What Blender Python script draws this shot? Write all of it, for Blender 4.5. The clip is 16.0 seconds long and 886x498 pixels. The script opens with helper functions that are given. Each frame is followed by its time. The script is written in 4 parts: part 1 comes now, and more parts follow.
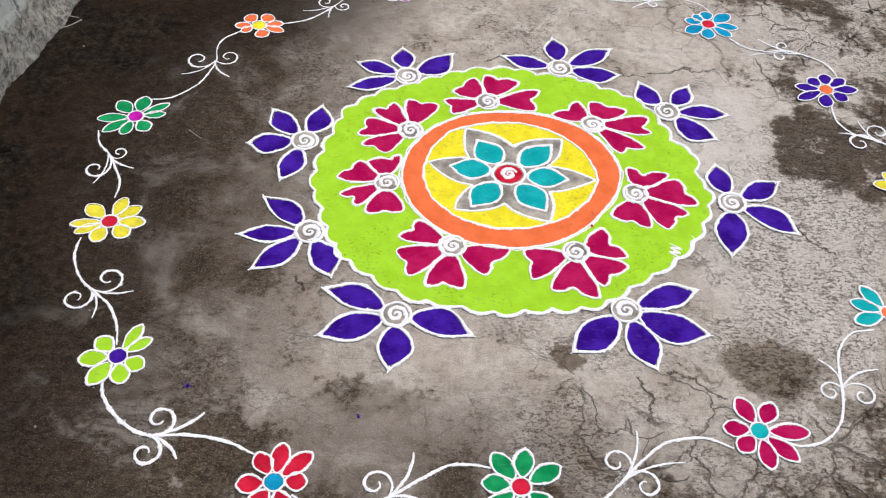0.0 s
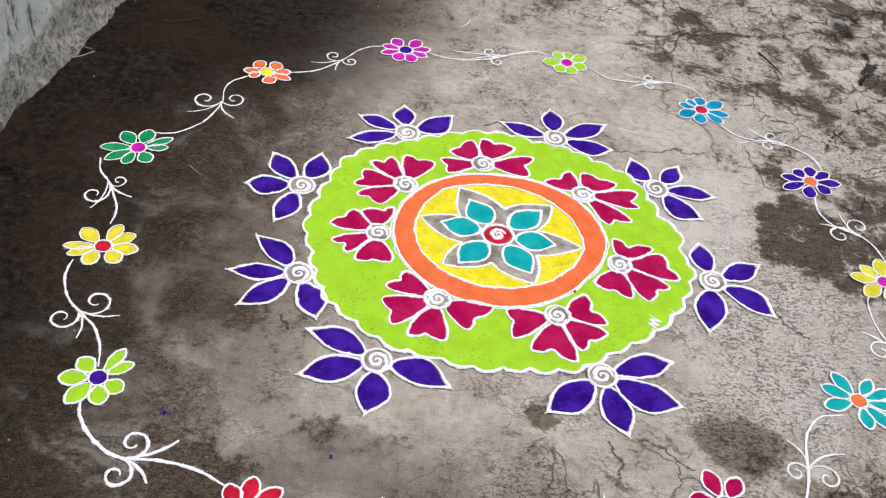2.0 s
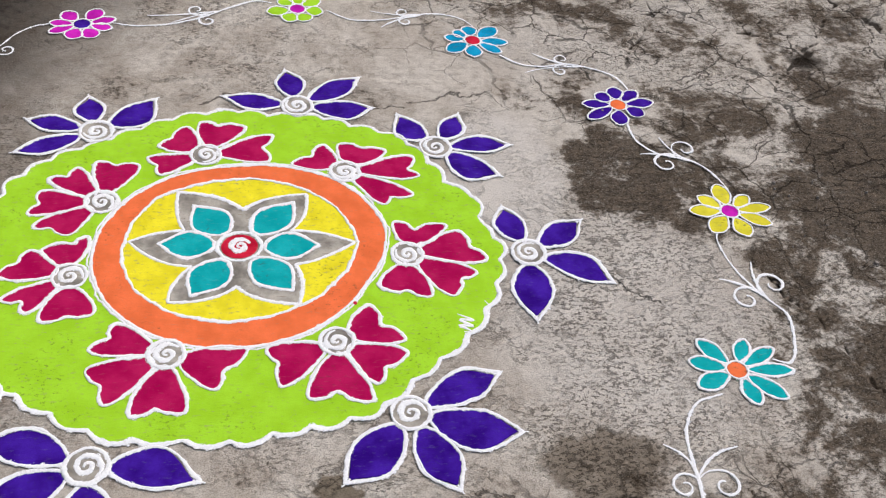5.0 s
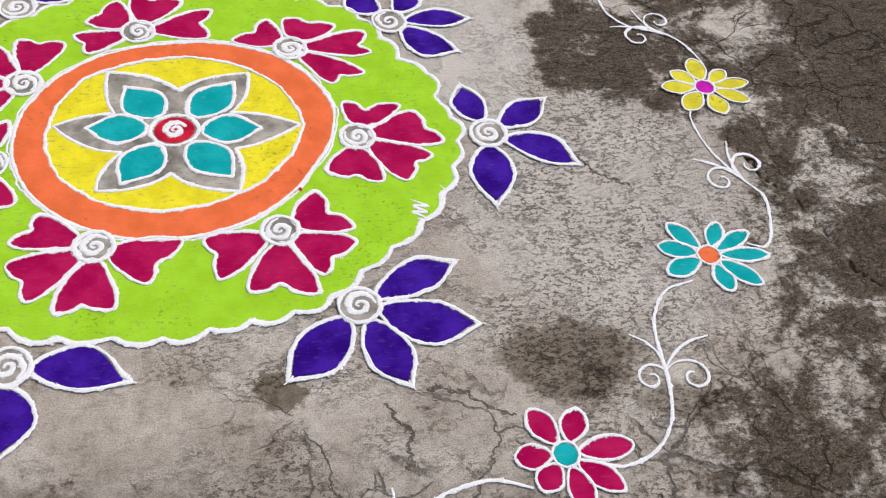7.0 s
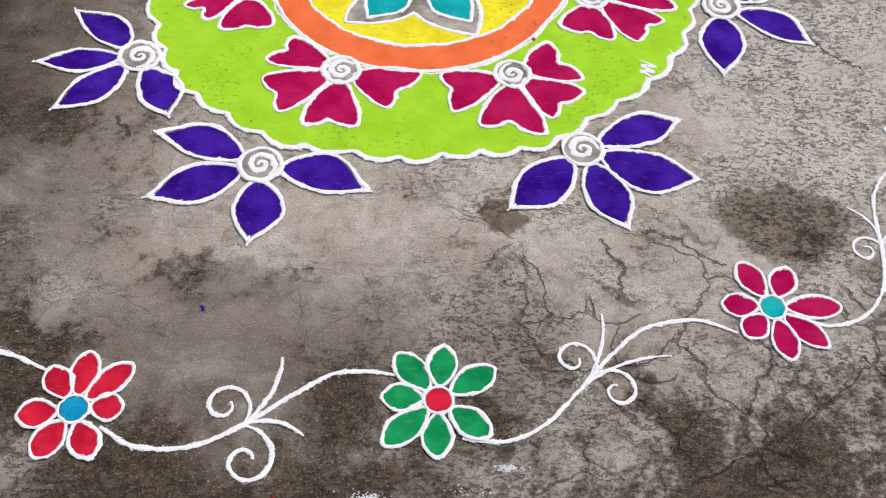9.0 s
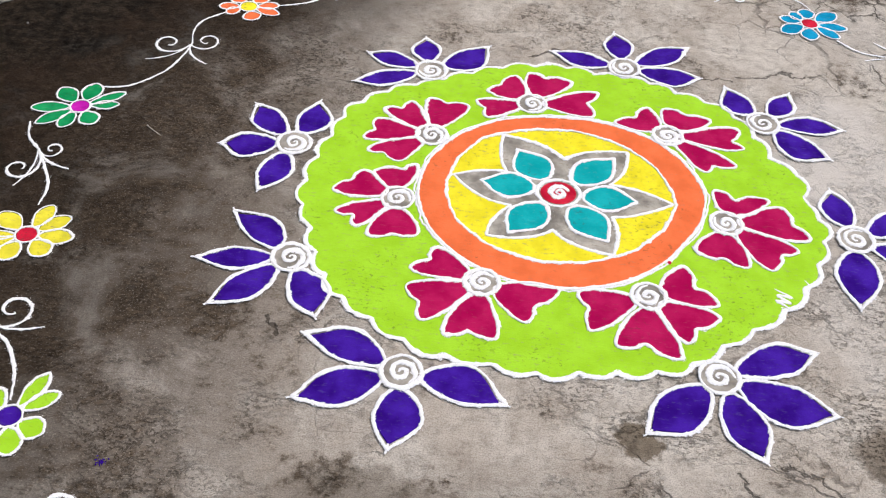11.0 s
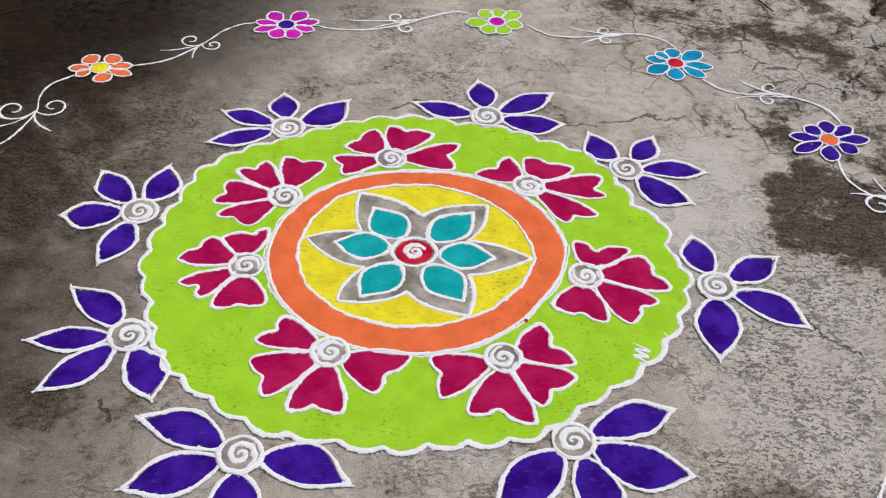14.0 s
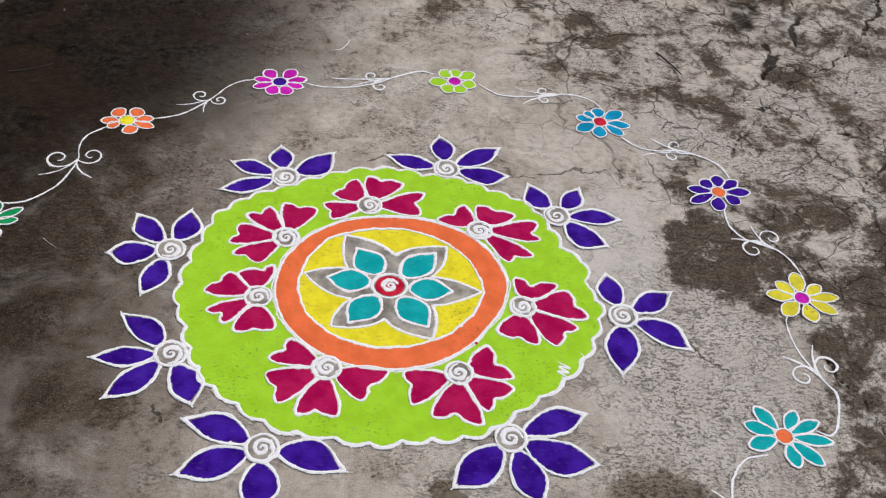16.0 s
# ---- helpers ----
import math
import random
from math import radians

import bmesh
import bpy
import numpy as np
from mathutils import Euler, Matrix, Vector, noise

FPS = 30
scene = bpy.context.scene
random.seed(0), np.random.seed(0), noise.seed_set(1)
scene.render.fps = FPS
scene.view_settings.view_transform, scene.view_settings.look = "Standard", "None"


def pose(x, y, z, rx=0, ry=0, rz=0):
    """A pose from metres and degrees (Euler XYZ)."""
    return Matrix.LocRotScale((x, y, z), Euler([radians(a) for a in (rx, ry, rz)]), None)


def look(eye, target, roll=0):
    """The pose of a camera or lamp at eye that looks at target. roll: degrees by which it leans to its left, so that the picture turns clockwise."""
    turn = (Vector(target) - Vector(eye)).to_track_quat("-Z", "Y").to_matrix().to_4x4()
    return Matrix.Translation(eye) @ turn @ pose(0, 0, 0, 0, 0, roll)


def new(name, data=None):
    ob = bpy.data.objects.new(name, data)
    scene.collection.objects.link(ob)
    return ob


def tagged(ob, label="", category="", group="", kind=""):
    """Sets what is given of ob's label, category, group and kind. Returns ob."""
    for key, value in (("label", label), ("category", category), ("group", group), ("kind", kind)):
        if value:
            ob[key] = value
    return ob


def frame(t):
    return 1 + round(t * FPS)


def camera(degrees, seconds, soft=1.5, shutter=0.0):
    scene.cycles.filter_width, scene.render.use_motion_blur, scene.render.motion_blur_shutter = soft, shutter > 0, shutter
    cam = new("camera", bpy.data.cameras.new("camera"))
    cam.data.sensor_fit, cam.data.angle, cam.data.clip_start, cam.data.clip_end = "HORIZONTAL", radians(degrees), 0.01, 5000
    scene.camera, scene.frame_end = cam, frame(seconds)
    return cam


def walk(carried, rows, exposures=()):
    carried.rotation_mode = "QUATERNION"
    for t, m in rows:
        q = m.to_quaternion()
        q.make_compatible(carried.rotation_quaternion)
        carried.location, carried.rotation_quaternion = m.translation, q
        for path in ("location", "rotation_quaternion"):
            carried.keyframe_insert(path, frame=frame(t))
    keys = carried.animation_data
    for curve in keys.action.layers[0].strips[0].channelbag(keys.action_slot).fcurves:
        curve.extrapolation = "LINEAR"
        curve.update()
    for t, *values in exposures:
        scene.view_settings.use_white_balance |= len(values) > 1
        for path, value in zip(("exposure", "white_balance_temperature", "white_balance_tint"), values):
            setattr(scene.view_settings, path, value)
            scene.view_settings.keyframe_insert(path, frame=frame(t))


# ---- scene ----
cam = camera(46.0, 16.0, soft=1.1)
PATH = [
    (0, look((-0.0977, -1.7126, 1.6947), (-0.1388, -0.2422, 0.0), 3.77)),
    (0.5, look((-0.1453, -1.7590, 1.6985), (-0.0967, -0.2007, 0.0), 5.63)),
    (1, look((-0.1787, -1.8083, 1.6927), (-0.1932, -0.1862, 0.0), 5.66)),
    (1.5, look((-0.1615, -1.8146, 1.7002), (-0.2409, -0.1418, 0.0), 5.85)),
    (2, look((-0.1040, -1.7736, 1.6985), (-0.1269, -0.0749, 0.0), 9.29)),
    (2.5, look((-0.1078, -1.6613, 1.6355), (-0.1088, -0.0306, 0.0), 7.92)),
    (3, look((-0.0882, -1.4817, 1.4860), (-0.0463, 0.0223, 0.0), 7.10)),
    (3.5, look((-0.0528, -1.4369, 1.4560), (0.1030, 0.0483, 0.0), 7.90)),
    (4, look((-0.0244, -1.4124, 1.4252), (0.2242, 0.0759, 0.0), 8.41)),
    (4.2, look((-0.0152, -1.3847, 1.3967), (0.2546, 0.0666, 0.0), 8.49)),
    (6.3, look((0.0624, -1.2500, 1.2501), (0.4190, -0.1574, 0.0), 9.95)),
    (6.5, look((0.0635, -1.2498, 1.2461), (0.4179, -0.1769, 0.0), 10.21)),
    (7, look((0.0923, -1.2373, 1.2094), (0.3873, -0.2709, 0.0), 10.00)),
    (7.5, look((0.1291, -1.2829, 1.2118), (0.3720, -0.3491, 0.0), 10.63)),
    (8, look((0.1450, -1.3274, 1.2039), (0.2765, -0.4688, 0.0), 8.50)),
    (8.5, look((0.0810, -1.3543, 1.1889), (0.1588, -0.4715, 0.0), 6.52)),
    (9, look((-0.0069, -1.3894, 1.1707), (0.0459, -0.5605, 0.0), 5.97)),
    (9.2, look((-0.0582, -1.4083, 1.1622), (-0.0473, -0.5810, 0.0), 5.70)),
    (11.3, look((-0.1052, -1.3652, 1.2342), (-0.1946, -0.1000, 0.0), 3.94)),
    (11.5, look((-0.1020, -1.3702, 1.2373), (-0.1261, -0.0612, 0.0), 4.95)),
    (12, look((-0.0422, -1.3659, 1.2381), (-0.0284, 0.0710, 0.0), 4.41)),
    (12.5, look((-0.0125, -1.3566, 1.2397), (0.0984, 0.0843, 0.0), 5.64)),
    (13, look((0.0108, -1.3326, 1.2394), (0.0867, 0.0659, 0.0), 5.06)),
    (13.5, look((0.0265, -1.2988, 1.2393), (0.0521, 0.0858, 0.0), 4.54)),
    (14, look((0.0447, -1.2701, 1.2333), (0.0423, 0.0148, 0.0), 3.97)),
    (14.5, look((0.0874, -1.4207, 1.3934), (0.0469, 0.0933, 0.0), 3.56)),
    (15, look((0.1225, -1.5404, 1.5111), (0.0576, 0.0247, 0.0), 4.90)),
    (15.5, look((0.0982, -1.5542, 1.5903), (0.0330, 0.0498, 0.0), 3.81)),
    (16, look((-0.0253, -1.5083, 1.6886), (0.1075, 0.1272, 0.0), 8.20)),
]
EXPOSURES = [(0.0, 0.26), (3.0, 0.26), (3.5, 0.20), (7.0, 0.08), (8.0, 0.06), (8.5, 0.02), (9.0, 0.16), (11.5, 0.28), (12.5, 0.26), (13.5, 0.0), (14.0, -0.06), (16.0, -0.06)]
walk(cam, PATH, EXPOSURES)

# ---- light: a bright overcast day ----
world = bpy.data.worlds.new("world")
scene.world = world
world.use_nodes = True
wn = world.node_tree.nodes
sky = wn.new("ShaderNodeTexSky")
sky.sky_type = "NISHITA"
sky.sun_disc = False
sky.sun_elevation, sky.sun_rotation = radians(58.6), radians(58)
sky.air_density, sky.dust_density = 1.0, 4.0
wn["Background"].inputs["Strength"].default_value = 0.10
world.node_tree.links.new(sky.outputs[0], wn["Background"].inputs["Color"])
sun_data = bpy.data.lights.new("sun", "SUN")
sun_data.energy, sun_data.angle, sun_data.color = 1.5, radians(24), (1.0, 0.97, 0.94)
sun = new("sun", sun_data)
sun.matrix_world = look((2.6, 1.6, 5.0), (0, 0, 0))


# ---- node helpers ----
class Graph:
    def __init__(self, name):
        self.mat = bpy.data.materials.new(name)
        self.mat.use_nodes = True
        self.tree = self.mat.node_tree
        self.bsdf = self.tree.nodes["Principled BSDF"]

    def node(self, kind, **sockets):
        n = self.tree.nodes.new(kind)
        for key, value in sockets.items():
            self.put(n.inputs[key.replace("_", " ")], value)
        return n

    def put(self, socket, value):
        if isinstance(value, bpy.types.NodeSocket):
            self.tree.links.new(value, socket)
        else:
            socket.default_value = value

    def math(self, op, a, b=0.0, clamp=False):
        n = self.tree.nodes.new("ShaderNodeMath")
        n.operation, n.use_clamp = op, clamp
        self.put(n.inputs[0], a)
        self.put(n.inputs[1], b)
        return n.outputs[0]

    def vec(self, op, a, b):
        n = self.tree.nodes.new("ShaderNodeVectorMath")
        n.operation = op
        self.put(n.inputs[0], a)
        self.put(n.inputs[1], b)
        return n.outputs["Value" if op in ("LENGTH", "DISTANCE", "DOT_PRODUCT") else "Vector"]

    def noise(self, where, scale, detail=4.0, rough=0.55, distort=0.0):
        n = self.node("ShaderNodeTexNoise", Vector=where, Scale=scale, Detail=detail, Roughness=rough, Distortion=distort)
        return n.outputs[0]

    def ramp(self, x, lo, hi, a=0.0, b=1.0):
        n = self.node("ShaderNodeMapRange", Value=x, From_Min=lo, From_Max=hi, To_Min=a, To_Max=b)
        n.interpolation_type = "SMOOTHSTEP"
        return n.outputs[0]

    def mix(self, fac, a, b):
        n = self.tree.nodes.new("ShaderNodeMix")
        n.data_type = "RGBA"
        self.put(n.inputs[0], fac)
        self.put(n.inputs[6], a)
        self.put(n.inputs[7], b)
        return n.outputs[2]

    def place(self):
        return self.node("ShaderNodeNewGeometry").outputs["Position"]

    def bump(self, height, strength, distance):
        n = self.node("ShaderNodeBump", Height=height, Strength=strength, Distance=distance)
        self.put(self.bsdf.inputs["Normal"], n.outputs[0])

    def finish(self, color, rough):
        self.put(self.bsdf.inputs["Base Color"], color)
        self.put(self.bsdf.inputs["Roughness"], rough)
        return self.mat


def rgb(r, g, b):
    """A linear colour from 0..255 display values."""
    return tuple((c / 255 / 12.92 if c < 10 else ((c / 255 + 0.055) / 1.055) ** 2.4) for c in (r, g, b)) + (1.0,)


CONCRETE_LIGHT = (0.70, 0.645, 0.570, 1)
CONCRETE_WARM = (0.50, 0.438, 0.370, 1)
CONCRETE_MID = (0.31, 0.262, 0.212, 1)
CONCRETE_DIRT = (0.046, 0.033, 0.021, 1)


def powder(name, color, thin=0.30, uneven=0.16):
    """Strewn colour powder: matt, grainy, thin here and there so that the concrete shows."""
    g = Graph(name)
    p = g.place()
    blotch = g.noise(p, 22, 3)
    grain = g.noise(p, 520, 2, 0.7)
    streak = g.noise(g.vec("MULTIPLY", p, (60, 190, 60)), 1.0, 3, 0.6)
    dark = tuple(c * (1 - uneven * 2.2) for c in color[:3]) + (1,)
    light = tuple(min(1, c * (1 + uneven * 0.5) + 0.012) for c in color[:3]) + (1,)
    col = g.mix(g.ramp(blotch, 0.3, 0.7), dark, light)
    col = g.mix(g.ramp(grain, 0.35, 0.75, 0.0, 0.30), col, dark)
    bare = g.ramp(g.math("ADD", g.math("MULTIPLY", streak, 0.7), g.math("MULTIPLY", grain, 0.3)), 0.57, 0.64, 0.0, thin)
    col = g.mix(bare, col, CONCRETE_MID)
    sunk = g.noise(g.vec("MULTIPLY", p, (0.8, 1.15, 1)), 130, 4, 0.72, 0.4)
    worn = g.math("MULTIPLY", g.ramp(sunk, 0.57, 0.63), g.ramp(g.noise(p, 9, 4), 0.46, 0.62, 0.0, min(0.45, 0.25 + thin)))
    col = g.mix(worn, col, (0.05, 0.042, 0.034, 1))
    g.bump(g.math("ADD", grain, g.math("MULTIPLY", streak, 0.6)), 0.45, 0.0012)
    g.bsdf.inputs["Specular IOR Level"].default_value = 0.08
    return g.finish(col, 0.95)


def dust(name, color):
    """White powder let run from the fingers: bright, but speckled where it is thin."""
    g = Graph(name)
    p = g.place()
    grain = g.noise(p, 330, 3, 0.75)
    gaps = g.noise(p, 620, 2, 0.7)
    slow = g.noise(p, 40, 3)
    col = g.mix(g.ramp(grain, 0.35, 0.7), color, tuple(c * 0.86 for c in color[:3]) + (1,))
    thin = g.math("ADD", g.math("MULTIPLY", gaps, 0.62), g.math("MULTIPLY", slow, 0.38))
    col = g.mix(g.ramp(thin, 0.55, 0.66, 0.0, 0.36), col, CONCRETE_MID)
    g.bump(grain, 0.4, 0.0006)
    # the powder thins out to single specks at the border of a line
    rim = g.node("ShaderNodeAttribute")
    rim.attribute_name = "rim"
    cover = g.math("ADD", g.math("SUBTRACT", g.math("MULTIPLY", g.noise(p, 440, 3, 0.75), 1.7), 0.35), g.math("MULTIPLY", g.math("SUBTRACT", 1.0, rim.outputs["Fac"]), 1.15))
    g.put(g.bsdf.inputs["Alpha"], g.ramp(cover, 0.60, 0.76))
    g.bsdf.inputs["Specular IOR Level"].default_value = 0.05
    return g.finish(col, 0.97)


POWDER = {
    "violet": powder("violet_powder", rgb(62, 10, 156), 0.10, 0.20),
    "crimson": powder("crimson_powder", rgb(184, 0, 84), 0.08, 0.10),
    "lime": powder("lime_powder", rgb(168, 222, 44), 0.40, 0.05),
    "orange": powder("orange_powder", rgb(252, 122, 70), 0.18, 0.07),
    "yellow": powder("yellow_powder", rgb(252, 236, 44), 0.55, 0.08),
    "primrose": powder("pale_yellow_powder", rgb(240, 228, 62), 0.40, 0.10),
    "teal": powder("teal_powder", rgb(4, 178, 182), 0.15, 0.10),
    "red": powder("red_powder", rgb(212, 22, 58), 0.15),
    "emerald": powder("emerald_powder", rgb(12, 158, 92), 0.15),
    "blue": powder("blue_powder", rgb(0, 162, 210), 0.15),
    "magenta": powder("magenta_powder", rgb(214, 28, 190), 0.12),
    "grey": powder("grey_dusted_concrete", rgb(184, 177, 166), 0.9, 0.28),
    "white": dust("white_powder", rgb(252, 252, 254)),
}


HAIRLINES = [[(0.338, 0.411), (0.387, 0.419), (0.421, 0.442), (0.455, 0.438), (0.509, 0.446)], [(0.246, 0.395), (0.325, 0.39)], [(0.33, -0.508), (0.378, -0.518), (0.4, -0.547), (0.438, -0.569)], [(0.629, -0.06), (0.666, -0.13), (0.717, -0.159)], [(0.61, -0.697), (0.633, -0.744), (0.641, -0.782), (0.686, -0.822)], [(0.269, -0.533), (0.297, -0.576), (0.285, -0.628)], [(-0.437, -0.351), (-0.414, -0.393)], [(-0.078, 0.408), (-0.033, 0.443), (0.006, 0.431)]]


def concrete():
    """Old yard concrete: pale cement skin, dirty brown dampness in patches, vignette painted in towards its edges, pits
    and hairline cracks.
    """
    g = Graph("worn_concrete")
    at = g.place()
    drawn = g.node("ShaderNodeCombineXYZ", X=g.vec("DOT_PRODUCT", at, (0.958, -0.020, 0)), Y=g.vec("DOT_PRODUCT", at, (-0.020, 1.046, 0)))
    flat = drawn.outputs[0]
    xyz = g.node("ShaderNodeSeparateXYZ", Vector=flat)
    x, y = xyz.outputs[0], xyz.outputs[1]
    broad = g.noise(flat, 2.6, 5, 0.62, 0.4)
    patch = g.noise(flat, 7.0, 8, 0.62, 0.5)
    fine = g.noise(flat, 46, 6, 0.75)
    pits = g.noise(g.vec("MULTIPLY", flat, (0.8, 1.15, 1)), 130, 4, 0.72, 0.4)
    scuffs = g.noise(g.vec("MULTIPLY", flat, (0.85, 1.1, 1)), 40, 8, 0.82, 0.25)
    grit = g.noise(flat, 420, 2, 0.7)

    shift = g.node("ShaderNodeTexNoise", Vector=flat, Scale=11.0, Detail=6.0, Roughness=0.7).outputs[1]
    bent_edge = g.vec("ADD", flat, g.vec("MULTIPLY", g.vec("SUBTRACT", shift, (0.5, 0.5, 0.5)), (0.13, 0.13, 0)))

    def blob(cx, cy, rx, ry, weight, soft=0.35):
        d = g.vec("LENGTH", g.vec("DIVIDE", g.vec("SUBTRACT", bent_edge, (cx, cy, 0)), (rx, ry, 1)), (0, 0, 0))
        return g.ramp(d, 1 + soft, 1 - soft, 0.0, weight)

    # how dirty each part of the yard is; outer parts also carry painted vignette
    far_right = g.ramp(g.math("ADD", g.math("MULTIPLY", x, 0.9), g.math("MULTIPLY", y, 0.55)), 0.48, 0.98, 0.0, 0.47)
    dirt_vignette = g.math("MAXIMUM", far_right, 0.20)
    dirt_vignette = g.math("MAXIMUM", dirt_vignette, g.ramp(x, -0.15, -0.90, 0.05, 0.70))
    dirt_vignette = g.math("MAXIMUM", dirt_vignette, g.ramp(y, -0.58, -1.00, 0.12, 0.60))
    dirt_vignette = g.math("MAXIMUM", dirt_vignette, g.ramp(y, 0.55, 1.3, 0.10, 0.40))
    for spot in ((0.705, 0.17, 0.120, 0.18, 0.86), (0.86, 0.02, 0.10, 0.09, 0.55), (1.27, 0.04, 0.28, 0.40, 0.86), (0.70, -0.62, 0.08, 0.04, 0.55), (1.15, -0.40, 0.34, 0.42, 0.66), (-0.20, -0.64, 0.13, 0.05, 0.46),
                 (-0.55, -0.45, 0.10, 0.14, 0.42), (0.93, 0.12, 0.18, 0.24, 0.60), (1.02, -0.85, 0.45, 0.30, 0.66),
                 (-0.62, -0.85, 0.30, 0.20, 0.66), (0.62, 0.42, 0.12, 0.10, 0.5), (0.33, 0.92, 0.10, 0.06, 0.5)):
        dirt_vignette = g.math("MAXIMUM", dirt_vignette, blob(*spot))
    clean = blob(0.475, 0.18, 0.105, 0.20, 1.0, 0.18)
    swept = g.math("MAXIMUM", clean, g.math("MAXIMUM", blob(0.63, -0.20, 0.22, 0.27, 0.80), blob(0.62, 0.62, 0.16, 0.10, 0.40)))
    ragged = g.math("ADD", g.math("MULTIPLY", g.math("SUBTRACT", patch, 0.5), 2.0), g.math("MULTIPLY", g.math("SUBTRACT", fine, 0.5), 1.05))
    dirt_vignette = g.math("SUBTRACT", g.math("ADD", dirt_vignette, ragged), g.math("MULTIPLY", swept, 0.6))
    dirt_vignette = g.ramp(dirt_vignette, 0.38, 0.70, 0.0, 0.92)

    col = g.mix(g.ramp(patch, 0.36, 0.64), CONCRETE_LIGHT, CONCRETE_WARM)
    col = g.mix(g.ramp(fine, 0.42, 0.68, 0.0, 0.55), col, CONCRETE_MID)
    # brown film to the left and near side; vignette is painted in with it
    film_vignette = g.math("MAXIMUM", g.math("MULTIPLY", g.ramp(y, -0.50, -0.82, 0.0, 0.88), g.ramp(x, 0.50, -0.10, 0.25, 1.0)), g.ramp(x, -0.16, -0.60, 0.0, 0.92))
    col = g.mix(g.math("MULTIPLY", film_vignette, g.ramp(patch, 0.28, 0.50, 0.55, 1.0)), col, (0.135, 0.108, 0.085, 1))
    col = g.mix(g.math("MULTIPLY", swept, 0.75), col, (0.72, 0.67, 0.61, 1))
    col = g.mix(dirt_vignette, col, g.mix(g.ramp(fine, 0.34, 0.66), CONCRETE_DIRT, (0.128, 0.094, 0.064, 1)))
    # crumbled pits and scuffs
    dense = g.ramp(g.math("ADD", g.math("ADD", g.math("MULTIPLY", broad, 0.6), g.math("MULTIPLY", g.noise(flat, 17, 4, 0.6), 0.4)), g.math("ADD", g.math("MULTIPLY", dirt_vignette, 0.10), g.ramp(g.math("SUBTRACT", x, g.math("MULTIPLY", y, 0.6)), 0.15, 0.75, 0.0, 0.045))), 0.45, 0.60, 0.06, 1.0)
    pitted = g.math("MULTIPLY", g.ramp(pits, 0.525, 0.575), dense)
    scuffed = g.math("MULTIPLY", g.ramp(scuffs, 0.545, 0.59), dense)
    holes = g.math("MAXIMUM", pitted, scuffed)
    col = g.mix(g.math("MULTIPLY", holes, 0.62), col, (0.040, 0.030, 0.020, 1))
    col = g.mix(g.ramp(grit, 0.45, 0.66, 0.0, 0.38), col, (0.10, 0.085, 0.07, 1))
    col = g.mix(g.ramp(g.noise(flat, 300, 2, 0.6), 0.57, 0.66, 0.0, 0.26), col, (0.56, 0.50, 0.44, 1))
    # dampness by the plinth, with wall shade and vignette painted into the colour
    damp_shade = g.ramp(g.math("SUBTRACT", g.math("ADD", x, g.math("MULTIPLY", g.math("SUBTRACT", broad, 0.5), 0.6)), g.ramp(y, 0.1, 0.9, 0.0, 0.42)), -0.42, -1.05, 0.0, 1.0)
    damp_shade = g.math("MULTIPLY", damp_shade, g.math("MULTIPLY", g.ramp(y, -3.0, -1.6), g.ramp(x, -9.0, -4.0)))
    damp_shade = g.math("MULTIPLY", damp_shade, g.ramp(g.math("ADD", g.math("MULTIPLY", fine, 0.5), g.math("MULTIPLY", patch, 0.5)), 0.38, 0.60, 1.0, 0.68))
    col = g.mix(damp_shade, col, (0.0050, 0.0036, 0.0026, 1))
    col = g.mix(g.math("MULTIPLY", damp_shade, g.ramp(g.math("ADD", g.math("MULTIPLY", broad, 0.6), g.math("MULTIPLY", patch, 0.4)), 0.44, 0.58, 0.0, 0.75)), col, (0.036, 0.022, 0.014, 1))
    col = g.mix(g.math("MULTIPLY", clean, g.ramp(grit, 0.35, 0.7, 0.75, 0.45)), col, (0.68, 0.63, 0.57, 1))
    # damp marks: the same skin, soaked darker
    soaked = blob(0.132, -0.520, 0.034, 0.028, 1.0, 0.22)
    for mark in ((0.520, -0.512, 0.100, 0.064, 0.80, 0.16), (0.665, -0.600, 0.060, 0.030, 0.7, 0.3), (-0.22, -0.66, 0.10, 0.035, 0.55, 0.4)):
        soaked = g.math("MAXIMUM", soaked, blob(*mark))
    col = g.mix(soaked, col, g.vec("MULTIPLY", col, (0.36, 0.325, 0.28)))
    # hairline cracks, many where the slab is broken
    bent = g.vec("ADD", flat, g.vec("MULTIPLY", g.vec("SUBTRACT", g.node("ShaderNodeTexNoise", Vector=flat, Scale=9.0, Detail=5.0, Roughness=0.6).outputs[1], (0.5, 0.5, 0.5)), (0.11, 0.11, 0)))
    broken = g.math("MAXIMUM", g.ramp(g.math("ADD", x, g.math("MULTIPLY", y, 0.7)), 0.55, 1.20, 0.25, 1.0), g.math("MULTIPLY", g.ramp(y, -0.40, -0.62), g.ramp(x, -0.2, 0.3, 0.2, 0.8)))
    lines = None
    for scale, width in ((5.0, 0.015), (11.0, 0.024)):
        v = g.node("ShaderNodeTexVoronoi", Vector=bent, Scale=scale)
        v.feature = "DISTANCE_TO_EDGE"
        one = g.ramp(v.outputs["Distance"], width, width * 0.2)
        one = g.math("MULTIPLY", one, g.ramp(g.math("ADD", g.noise(flat, scale * 0.7, 3), g.math("MULTIPLY", broken, 0.08)), 0.53, 0.60))
        lines = one if lines is None else g.math("MAXIMUM", lines, one)
    lines = g.math("MULTIPLY", lines, broken)
